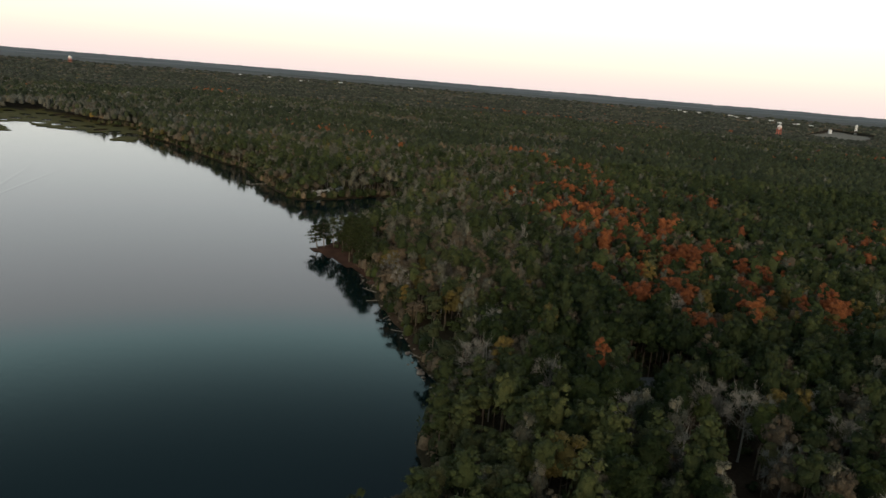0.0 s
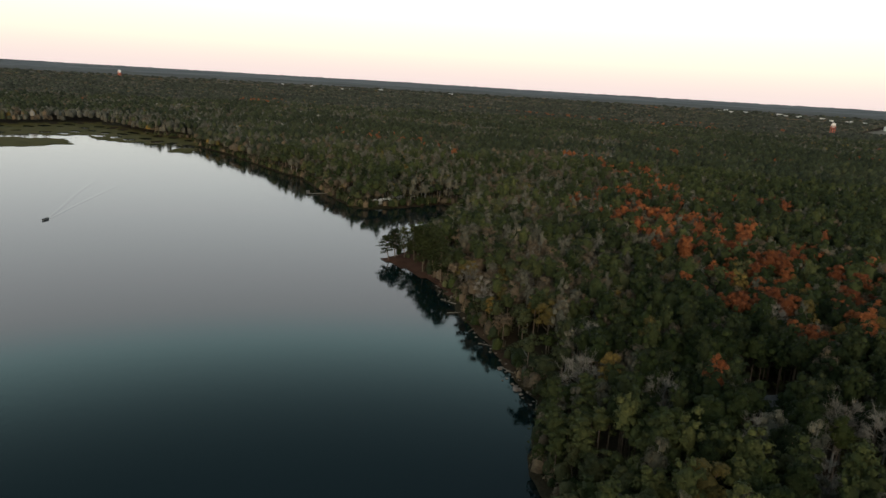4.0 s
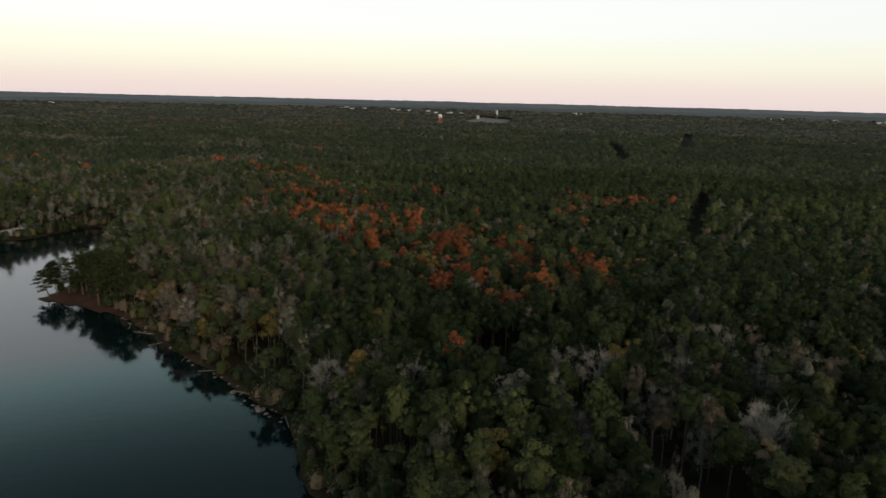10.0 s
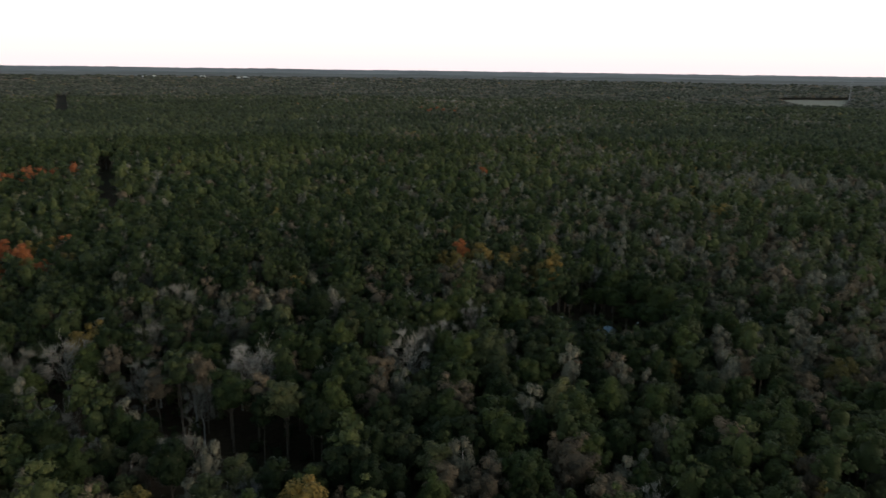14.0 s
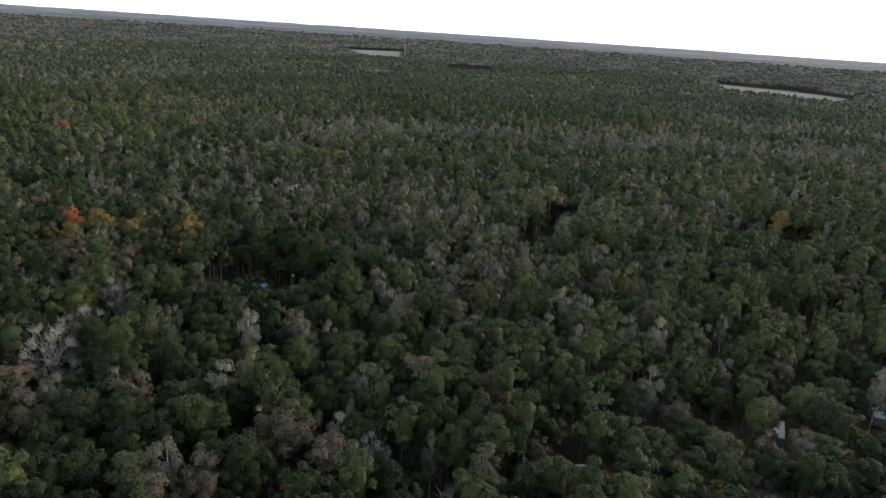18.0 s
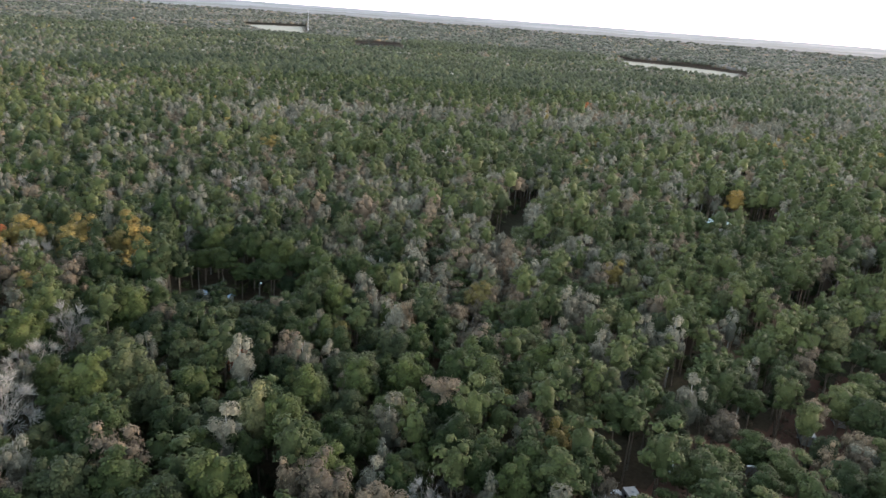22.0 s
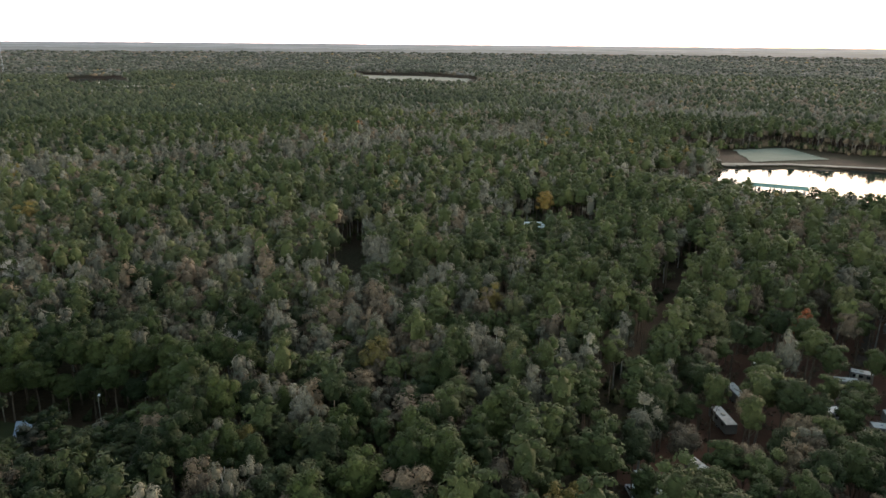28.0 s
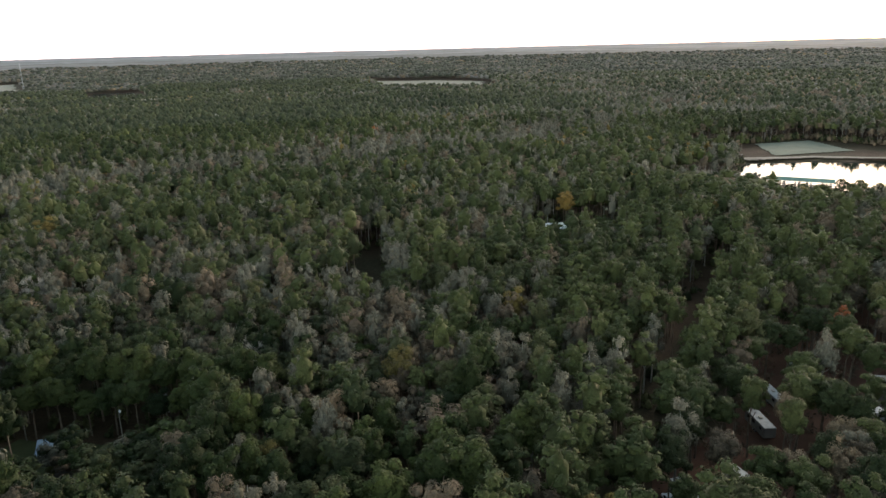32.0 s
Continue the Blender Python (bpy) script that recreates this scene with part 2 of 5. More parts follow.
# ---------------------------------------------------------------- mesh helpers
def link_mesh(name, verts, faces, material, parent=None, label="", tint=None):
    """A mesh object from arrays: verts (n, 3), faces (m, k) with k corners each."""
    verts, faces = np.asarray(verts, np.float32), np.asarray(faces, np.int32)
    me = bpy.data.meshes.new(name)
    me.vertices.add(len(verts))
    me.vertices.foreach_set("co", verts.ravel())
    k = faces.shape[1]
    me.loops.add(faces.size)
    me.loops.foreach_set("vertex_index", faces.ravel())
    me.polygons.add(len(faces))
    me.polygons.foreach_set("loop_start", np.arange(0, faces.size, k, dtype=np.int32))
    if tint is not None:
        a = me.attributes.new("tint", "FLOAT", "POINT")
        a.data.foreach_set("value", np.asarray(tint, np.float32))
    me.update(calc_edges=True)
    me.materials.append(material)
    ob = new(name, me)
    if parent is not None:
        ob.parent = parent
    if label:
        ob["label"] = label
    return ob


def part(name, bm, material, parent=None, label="", smooth=False):
    me = bpy.data.meshes.new(name)
    bm.to_mesh(me)
    bm.free()
    me.materials.append(material)
    if smooth:
        me.polygons.foreach_set("use_smooth", [True] * len(me.polygons))
    ob = new(name, me)
    if parent is not None:
        ob.parent = parent
    if label:
        ob["label"] = label
    return ob


def box(bm, x0, y0, z0, x1, y1, z1, bevel=0.0):
    made = bmesh.ops.create_cube(bm, size=1.0)["verts"]
    for v in made:
        v.co = Vector(((x0 + x1) / 2 + v.co.x * (x1 - x0), (y0 + y1) / 2 + v.co.y * (y1 - y0), (z0 + z1) / 2 + v.co.z * (z1 - z0)))
    if bevel:
        edges = list({e for v in made for e in v.link_edges})
        bmesh.ops.bevel(bm, geom=edges, offset=bevel, segments=2, affect="EDGES", profile=0.5)
    return bm


def boxed(*a, bevel=0.0):
    return box(bmesh.new(), *a, bevel=bevel)


def tube(a, b, ra, rb, sides=8):
    """A tapered, closed round bar from a to b."""
    bm = bmesh.new()
    a, b = Vector(a), Vector(b)
    made = bmesh.ops.create_cone(bm, cap_ends=True, segments=sides, radius1=ra, radius2=rb, depth=(b - a).length)["verts"]
    m = Matrix.Translation((a + b) / 2) @ (b - a).to_track_quat("Z", "Y").to_matrix().to_4x4()
    bmesh.ops.transform(bm, matrix=m, verts=made)
    return bm


# ---------------------------------------------------------------- the lie of the land
LAKE = np.array([(-95, 40), (-112, 68), (-132, 71), (-152, 87), (-164, 94), (-176, 95), (-200, 101), (-228, 105), (-258, 112), (-280, 117), (-302, 115), (-318, 107),
                 (-322, 113), (-345, 139), (-385, 168), (-418, 190), (-442, 211), (-456, 205), (-447, 170), (-445, 146), (-452, 137), (-510, 134), (-590, 137), (-612, 128),
                 (-713, 112), (-752, 105), (-830, 84), (-912, 86), (-960, 40), (-1110, -18), (-1051, -146), (-1060, -700), (-500, -1300), (-20, -1300), (-40, -300), (-85, 0)], float)
POND = np.array([(406, 0), (455, -8), (472, -14), (478, -56), (484, -118), (486, -320), (262, -330), (268, -112), (290, -68), (312, -46), (336, -26), (368, -4)], float)


def inside(poly, x, y):
    x, y = np.asarray(x, float), np.asarray(y, float)
    hit = np.zeros(x.shape, bool)
    for (ax, ay), (bx, by) in zip(poly, np.roll(poly, -1, 0)):
        if ay != by:
            hit ^= ((ay > y) != (by > y)) & (x < (bx - ax) * (y - ay) / (by - ay) + ax)
    return hit


def to_line(ax, ay, bx, by, x, y):
    dx, dy = bx - ax, by - ay
    u = np.clip(((x - ax) * dx + (y - ay) * dy) / (dx * dx + dy * dy + 1e-9), 0, 1)
    return np.hypot(x - ax - u * dx, y - ay - u * dy)


def off_shore(poly, x, y):
    """Metres inland of a water's edge; negative on the water."""
    d = np.full(np.shape(x), 1e9)
    for (ax, ay), (bx, by) in zip(poly, np.roll(poly, -1, 0)):
        d = np.minimum(d, to_line(ax, ay, bx, by, x, y))
    return np.where(inside(poly, x, y), -d, d)


def smooth(a, b, v):
    u = np.clip((v - a) / (b - a), 0, 1)
    return u * u * (3 - 2 * u)


def waves(x, y):
    return np.sin(x * 0.11 + 1.3 * np.sin(y * 0.07)) * np.cos(y * 0.13 + 1.1 * np.sin(x * 0.05))


def land(x, y):
    """Height of the ground, and the way to the nearest water."""
    x, y = np.asarray(x, float), np.asarray(y, float)
    r = np.hypot(x, y)
    d = np.minimum(off_shore(LAKE, x, y), off_shore(POND, x, y)) + 0.8 * waves(x * 3, y * 3)
    bank = np.where(d < 0, np.maximum(d * 0.35, -3.0), 0.7 * smooth(0, 3, d) + 0.5 * smooth(3, 45, d))
    swell = 7.0 * np.exp(-(((x + 40) / 85) ** 2 + ((y - 190) / 90) ** 2)) * smooth(5, 60, d)
    roll = 0.35 * waves(x * 0.3, y * 0.3) * smooth(20, 80, d)
    return bank + swell + roll + 54 * smooth(2400, 4900, r), d


def ground_sheet():
    az = np.linspace(0, 2 * np.pi, 641)[:-1]
    rad = np.r_[np.linspace(6, 480, 120), np.arange(489, 1180, 11), np.geomspace(1190, 4960, 24)]
    a, r = np.meshgrid(az, rad)
    x, y = r * np.cos(a), r * np.sin(a)
    z, _ = land(x, y)
    v = np.c_[x.ravel(), y.ravel(), z.ravel()]
    n, k = len(rad), len(az)
    i, j = np.meshgrid(np.arange(n - 1), np.arange(k), indexing="ij")
    q = np.stack([i * k + j, i * k + (j + 1) % k, (i + 1) * k + (j + 1) % k, (i + 1) * k + j], -1).reshape(-1, 4)
    hub = len(v)
    v = np.r_[v, [[0, 0, float(land(0, 0)[0])]]]
    ob = link_mesh("ground", v, q, GROUND)
    bm = bmesh.new()
    bm.from_mesh(ob.data)
    bm.verts.ensure_lookup_table()
    for s in range(k):
        bm.faces.new((bm.verts[hub], bm.verts[s], bm.verts[(s + 1) % k]))
    bm.normal_update()
    bm.to_mesh(ob.data)
    bm.free()
    ob.data.polygons.foreach_set("use_smooth", [True] * len(ob.data.polygons))
    return tagged(ob, "brown pine-straw forest floor that rises gently to the horizon", "ground", kind="structure")


ground_sheet()


def sheet(name, poly, z, material, label, category, kind="structure"):
    bm = bmesh.new()
    f = bm.faces.new([bm.verts.new((x, y, z)) for x, y in poly])
    bmesh.ops.triangulate(bm, faces=[f])
    return tagged(part(name, bm, material), label, category, kind=kind)


sheet("lake_water", [(-1500, -1900), (60, -1900), (60, 20), (-60, 60), (-60, 300), (-1500, 300)], 0.0, WATER, "calm dark lake water that mirrors the evening sky", "water")
sheet("pond_water", [(215, -345), (500, -345), (500, 20), (215, 20)], 0.0, POND_WATER, "still bright pond water behind the trailer park", "water")


def draped(name, poly, lift, material, label, category, step=6.0, edge=2.5, pools=0.0):
    """A patch of ground cover that follows the land, with an uneven edge."""
    poly = np.array(poly, float)
    lo, hi = poly.min(0) - step, poly.max(0) + step
    gx, gy = np.meshgrid(np.arange(lo[0], hi[0], step), np.arange(lo[1], hi[1], step))
    h, _ = land(gx, gy)
    h = np.maximum(h, 0.0) + lift
    inn = off_shore(poly, gx, gy) + edge * waves(gx * 1.7, gy * 1.7)
    keep = inn < 0
    if pools:
        keep &= (waves(gx * 0.9 + 40, gy * 1.5) < pools) | (inn < -60)
    n, k = gx.shape
    i, j = np.nonzero(keep[:-1, :-1] & keep[1:, :-1] & keep[:-1, 1:] & keep[1:, 1:])
    q = np.stack([i * k + j, i * k + j + 1, (i + 1) * k + j + 1, (i + 1) * k + j], -1)
    used, q = np.unique(q, return_inverse=True)
    v = np.c_[gx.ravel(), gy.ravel(), h.ravel()][used]
    return tagged(link_mesh(name, v, q.reshape(-1, 4), material), label, category, kind="structure")


draped("marsh", [(-815, 104), (-845, 30), (-900, -16), (-940, -25), (-922, -131), (-960, -330), (-1100, -360), (-1085, -146), (-1135, -12), (-955, 66), (-916, 98)], 0.35, MARSH,
       "olive marsh grass with pools along the head of the lake", "marsh", 2.5, 7.0, pools=0.5)
draped("marsh_islet", [(-812, -190), (-808, -75), (-842, -36), (-898, -44), (-906, -110), (-870, -200)], 0.3, MARSH, "flat olive islet of marsh grass in the lake", "marsh", 2.0, 5.0)
draped("marsh_spur", [(-772, 48), (-760, 66), (-800, 84), (-826, 74), (-800, 52)], 0.3, MARSH, "small tongue of marsh grass at the lake edge", "marsh", 2.0, 5.0)
draped("embankment_road", [(478, 26), (470, -12), (486, -58), (487, -330), (495, -330), (495, -58), (482, -10), (488, 26)], 1.0, SAND, "pale sandy road on the pond embankment", "road", 1.6, 0.3)
draped("mown_field", [(494, -32), (557, -26), (580, -70), (524, -90)], 0.5, GRASS, "flat pale-green mown field behind the pond", "field", 1.5, 0.8)
draped("bare_field", [(492, 18), (522, 18), (527, -6), (494, -14)], 0.5, GRAVEL, "bare dull ground beside the pond road", "field", 2.0, 1.5)
draped("trailer_park_ground", [(40, 52), (72, 50), (100, 36), (135, 26), (175, 10), (185, -40), (90, -45), (45, 5)], 0.12, PINK_SOIL, "red-brown leaf-strewn soil of the trailer park", "ground", 2.5, 4.0)
draped("park_road", [(40, 24), (88, 18), (117, 0), (160, -17), (205, -30), (204, -35), (158, -20.5), (114, -3.5), (86, 14.5), (40, 20)], 0.2, ASPHALT, "worn dark asphalt lane through the trailer park", "road", 1.2, 0.3)
draped("gravel_track", [(-92, 128), (-78, 121), (-60, 108), (-40, 90), (-43, 87), (-63, 104), (-80, 116), (-94, 124)], 0.2, GRAVEL, "pale gravel track between bare trees", "road", 1.5, 0.4)
draped("yard_grass", [(34, 178), (54, 176), (60, 160), (66, 140), (66, 126), (52, 126), (40, 150), (34, 162)], 0.2, DARK_GRASS, "dark lawn of a clearing in the woods", "ground", 2.5, 2.0)
draped("shore_grass", [(-202, 104), (-176, 100), (-166, 104), (-170, 110), (-190, 113), (-202, 112)], 0.15, DARK_GRASS, "patch of rough grass above the lake shore", "ground", 2.5, 1.5)
draped("point_soil", [(-322, 105), (-300, 110), (-278, 114), (-255, 110), (-255, 121), (-285, 129), (-312, 130), (-332, 126)], 0.15, PINK_SOIL, "bare red-brown soil on the wooded point", "ground", 2.5, 1.0)
draped("far_meadow", [(1461, 1947), (1720, 1939), (1350, 1530), (1220, 1520)], 1.2, DRY_GRASS, "pale dry meadow far off among the woods", "field", 14.0, 5.0)
draped("far_pasture", [(1655, 770), (1665, 575), (1600, 430), (1400, 380), (1400, 480), (1420, 610)], 1.2, DRY_GRASS, "pale pasture far off among the woods", "field", 14.0, 5.0)
draped("far_pool", [(1211, 1207), (1277, 1138), (1120, 995), (1050, 1060)], 1.2, POND_WATER, "narrow bright pool far off in the woods", "water", 8.0, 6.0)
draped("town_field", [(-1500, 2190), (-1270, 2140), (-1470, 2530), (-1690, 2610)], 1.2, SAND, "pale open ground at the edge of the town", "field", 16.0, 5.0)

# ---------------------------------------------------------------- where trees stand
LANES = [(-370, 1140, -565, 1850, 10), (-343, 816, -514, 1200, 8), (-130, 345, -181, 560, 5.5), (138, 130, 206, 157, 5.0), (130, 41, 205, 28, 4.2),
         (-92, 126, -41, 88, 5.5), (48, 168, 57.5, 142, 5.5), (40, 172, 52, 166, 4), (-137, 147, -126, 143, 7), (-131, 143, -123, 130, 4.5), (254, 89, 208, 83, 5.0), (120, 44, 60, 55, 2)]
OPEN = [np.array(p, float) for p in (
    [(-202, 103), (-172, 99), (-166, 105), (-180, 110), (-196, 111)],
    [(-324, 103), (-300, 110), (-262, 111), (-262, 113), (-285, 118), (-300, 121), (-316, 124), (-334, 124)],
    [(468, 30), (530, 24), (590, -70), (560, -104), (545, -140), (540, -400), (470, -400)],
    [(1440, 1970), (1740, 1950), (1240, 1400), (1090, 1390)], [(1660, 770), (1670, 575), (1600, 425), (1300, 340), (1260, 440), (1300, 570)],
    [(1205, 1215), (1285, 1138), (1010, 890), (940, 960)], [(-1400, 2020), (-1180, 1990), (-1470, 2540), (-1700, 2620)])]
PARKED = [(68, 41), (65, 39), (51, 44), (49, 42), (127, 14), (123, 12), (100, 26), (95, 25), (77, 33), (112, 22), (150, -4), (145, -5), (126, -2), (126, -8), (132, -9), (132, -14),
          (110, -10), (110, -16), (103, -6), (104, -12), (87, -1), (115, 21), (107, 3), (168, -27), (104, 12), (112, 5), (95, 10), (120, -2), (254, 89), (251, 96), (247, 86), (244, 84)]
PARK = np.array([(45, 50), (72, 48), (100, 34), (135, 24), (175, 10), (185, -40), (90, -45), (45, 5)], float)


def free_for_trees(x, y, rng, crown=2.5):
    _, d = land(x, y)
    ok = d > 3.2
    for ax, ay, bx, by, w in LANES:
        ok &= to_line(ax, ay, bx, by, x, y) > w + 0.5 * crown - 1
    for p in OPEN:
        ok &= ~inside(p, x, y)
    ok &= ~inside(PARK, x, y) | (rng.random(x.shape) < 0.66)
    for px, py in PARKED:
        ok &= np.hypot(x - px, y - py) > 3.6
    return ok


# gaps in the pines beside the trailers
for g_x, g_y in ((126, 13), (98, 26), (77, 33), (68, 41), (51, 44), (125, -5), (131, -11), (110, -13), (103, -9), (148, -5), (87, -1), (112, 21), (254, 89)):
    g_d = math.hypot(g_x + 50, g_y - 35)
    LANES.append((g_x, g_y, g_x - 14 * (g_x + 50) / g_d, g_y - 14 * (g_y - 35) / g_d, 1.9))

SHORT = [(-365, 152, 26, 0.6), (-400, 180, 24, 0.55), (41, 143, 17, 0.6), (330, 2, 52, 0.62), (236, 80, 22, 0.5), (248, 84, 12, 0.4), (352, 16, 34, 0.68), (1120, 1350, 300, 0.8), (910, 850, 190, 0.8), (1230, 470, 200, 0.78), (1330, 400, 150, 0.78), (-1290, 1950, 260, 0.75)]


def shortness(x, y):
    """Younger, lower trees in front of the cabin and along the pond."""
    k = np.ones(np.shape(x))
    for cx, cy, r, f in SHORT:
        k = np.where(np.hypot(x - cx, y - cy) < r, np.minimum(k, f), k)
    return np.where((np.asarray(x) < -100) & (off_shore(LAKE, x, y) < 14), k * 0.74, k)


KINDS = ["pine", "oak", "bare", "tan", "rust", "yellow", "grey", "dark"]
ZONES = []


def zone(kind, amount, cx, cy, rx, ry, turn=0.0):
    ZONES.append((KINDS.index(kind), amount, cx, cy, rx, ry, radians(turn)))


def belt(kind, amount, width, *pts):
    for (ax, ay), (bx, by) in zip(pts, pts[1:]):
        zone(kind, amount, (ax + bx) / 2, (ay + by) / 2, math.hypot(bx - ax, by - ay) * 0.6, width, math.degrees(math.atan2(by - ay, bx - ax)))


# Rust-red stands inland of the lake
zone("rust", 0.9, -290, 268, 110, 36, -18)
zone("rust", 0.8, -345, 315, 90, 22, -30)
zone("rust", 0.9, -245, 292, 60, 26, -15)
zone("rust", 0.9, -198, 212, 56, 24, -28)
zone("rust", 2.2, -138, 228, 17, 22)
zone("rust", 1.8, -215, 448, 30, 20, 40)
zone("rust", 0.7, -356, 392, 25, 14)
zone("rust", 0.5, -212, 385, 30, 40)
zone("rust", 1.3, -640, 680, 70, 16, 40)
zone("rust", 0.9, -640, 870, 60, 16, 60)
zone("rust", 0.5, -520, 420, 130, 22, -20)
zone("rust", 0.7, -720, 1190, 70, 18)
zone("rust", 0.7, -1620, 1150, 330, 50, 20)
zone("rust", 0.6, -1420, 1500, 150, 40, 20)
zone("rust", 0.5, -1880, 380, 150, 60)
zone("rust", 0.4, -800, 300, 120, 30, 10)
zone("rust", 0.5, -48, 1297, 60, 40)
zone("rust", 0.4, 230, 1150, 30, 60)
zone("rust", 1.0, 16, 208, 7, 5)
zone("yellow", 0.5, -215, 116, 45, 9, -5)
zone("yellow", 0.35, -180, 215, 60, 30)
zone("yellow", 1.0, -138, 232, 20, 22)
zone("yellow", 1.2, 14, 203, 14, 10)
zone("tan", 0.4, -300, 262, 110, 45, 12)
zone("tan", 0.7, -230, 150, 60, 28)
zone("tan", 0.5, -215, 116, 50, 10, -5)
zone("grey", 0.6, -310, 175, 70, 35, 20)
zone("grey", 0.9, -620, 260, 260, 90, 5)
zone("tan", 0.5, -650, 280, 260, 90, 5)
# Deep green stands with black gaps
zone("dark", 3.0, 5, 112, 62, 52, -20)
zone("dark", 1.6, -150, 140, 70, 36, -30)
zone("dark", 1.5, -10, 320, 110, 150)
zone("dark", 1.0, -170, 300, 140, 110)
# Grey leafless stands
zone("bare", 0.45, -55, 150, 42, 22, -10)
zone("bare", 0.4, -84, 116, 18, 14)
zone("tan", 0.4, -55, 150, 42, 22, -10)
zone("bare", 0.6, -15, 130, 18, 12)
zone("bare", 0.3, 10, 62, 22, 10)
zone("grey", 1.0, -470, 215, 40, 30)
zone("grey", 4.0, -1135, -80, 60, 260)
belt("grey", 4.0, 22, (-1130, 0), (-1040, 40), (-945, 85))
zone("grey", 1.2, -960, 110, 90, 30, -20)
zone("grey", 1.3, 94, 66, 30, 15, -25)
zone("tan", 0.7, 80, 78, 25, 12, -25)
zone("oak", 2.0, 62, 140, 26, 30)
zone("dark", 3.0, 54, 150, 30, 34)
zone("grey", 0.5, 100, 215, 40, 30)
belt("grey", 5.0, 28, (200, 400), (279, 349), (325, 318), (359, 248), (444, 220), (470, 160), (611, 113), (697, 38), (749, -102), (720, -250))
belt("tan", 0.5, 30, (279, 349), (359, 248), (470, 160), (611, 113))
zone("grey", 0.6, 190, 230, 170, 120, -30)
zone("grey", 0.45, 110, 120, 70, 40, 15)
zone("tan", 0.3, 110, 120, 70, 40, 15)
zone("tan", 0.28, 180, 230, 190, 140, -30)
zone("oak", 0.5, 180, 220, 190, 140, -30)
zone("bare", 0.05, 110, 200, 120, 60, -30)
zone("grey", 1.0, 850, 100, 300, 120, -30)
zone("grey", 0.6, 1500, 300, 600, 300)
zone("tan", 0.5, 1000, -200, 400, 300)
# Yellow and brown stand beside the clearing
zone("yellow", 1.2, 24, 190, 22, 16)
zone("tan", 0.8, 16, 178, 22, 16)
zone("oak", 1.0, 26, 186, 26, 22)
zone("oak", 1.0, 10, 100, 40, 25)
# Pine stands
zone("pine", 5.0, 620, 470, 330, 130, -42)
zone("pine", 4.0, -320, 950, 330, 420)
zone("pine", 2.0, 240, 60, 90, 50)
zone("tan", 0.7, 215, 20, 110, 55, -15)
zone("oak", 0.6, 215, 20, 110, 55, -15)
zone("pine", 9.0, 120, 5, 75, 45)
zone("tan", 1.3, 120, 5, 75, 45)
zone("grey", 0.7, 140, -10, 60, 35)
zone("pine", 2.0, 240, 230, 80, 50, -40)
zone("pine", 2.0, 60, 60, 30, 16)
zone("pine", 2.5, 1100, 900, 500, 250, -42)
zone("pine", 1.5, -120, 85, 25, 14)


MOSAIC = np.exp(np.random.default_rng(77).normal(0, 0.55, (97, len(KINDS))))
MOSAIC[:, KINDS.index("rust")] = 1.0
MOSAIC_TONE = np.random.default_rng(78).random(97)


def plot_of(x, y):
    """Which of the many small woodland plots, each of its own age and mix, a tree stands in."""
    u = x * 0.86 + y * 0.51 + 26 * waves(x * 0.5, y * 0.5)
    v = y * 0.86 - x * 0.51 + 26 * waves(y * 0.5 + 3, x * 0.5)
    return (np.floor(u / 95).astype(int) * 31 + np.floor(v / 70).astype(int) * 57) % 97


def kinds_for(x, y, rng):
    patch = 0.5 + 0.5 * waves(x * 0.22 + 9, y * 0.22)
    spot = 0.5 + 0.5 * waves(x * 0.6 - 31, y * 0.6 + 17)
    # Distance terms in the next two lines add pale grey trees in place of haze.
    east = smooth(-60, 60, x) + 0.25 * smooth(500, 1500, np.hypot(x, y))
    haze_mix = smooth(900, 2600, np.hypot(x, y)) * smooth(-900, 100, x)
    far = smooth(450, 800, np.hypot(x, y))
    block = smooth(-0.25, 0.25, waves(x * 0.06 + 23, y * 0.06 + 8) + 0.3 * waves(x * 0.17, y * 0.17)) - 0.5
    w = np.stack([0.22 + 0.28 * patch + 0.6 * far * np.maximum(block, 0), 0.30 + 0.15 * far, 0.025 + 0.05 * spot, 0.09 + 0.12 * (1 - patch) + 0.1 * far, 0.0005 + 0.0 * x, 0.025 + 0.0 * x, 0.13 + (0.18 + 0.40 * east) * spot * (1 - patch) + 0.4 * haze_mix + 0.5 * far * np.maximum(-block, 0), 0.05 + 0.0 * x])
    w[2] += 0.25 * haze_mix
    clump = 0.25 + 1.9 * (0.5 + 0.5 * waves(x * 1.7 + 5, y * 1.7 - 8)) ** 2
    for k, amount, cx, cy, rx, ry, turn in ZONES:
        c, s = math.cos(turn), math.sin(turn)
        u, v = ((x - cx) * c + (y - cy) * s) / rx, (-(x - cx) * s + (y - cy) * c) / ry
        w[k] += amount * np.exp(-((u * u + v * v) ** 1.5)) * (clump if KINDS[k] == "rust" else 1.0)
    w = w * MOSAIC[plot_of(x, y)].T ** (0.15 + 1.25 * far)
    w = np.cumsum(w / w.sum(0), 0)
    return (rng.random(x.shape) > w).sum(0).clip(0, len(KINDS) - 1)


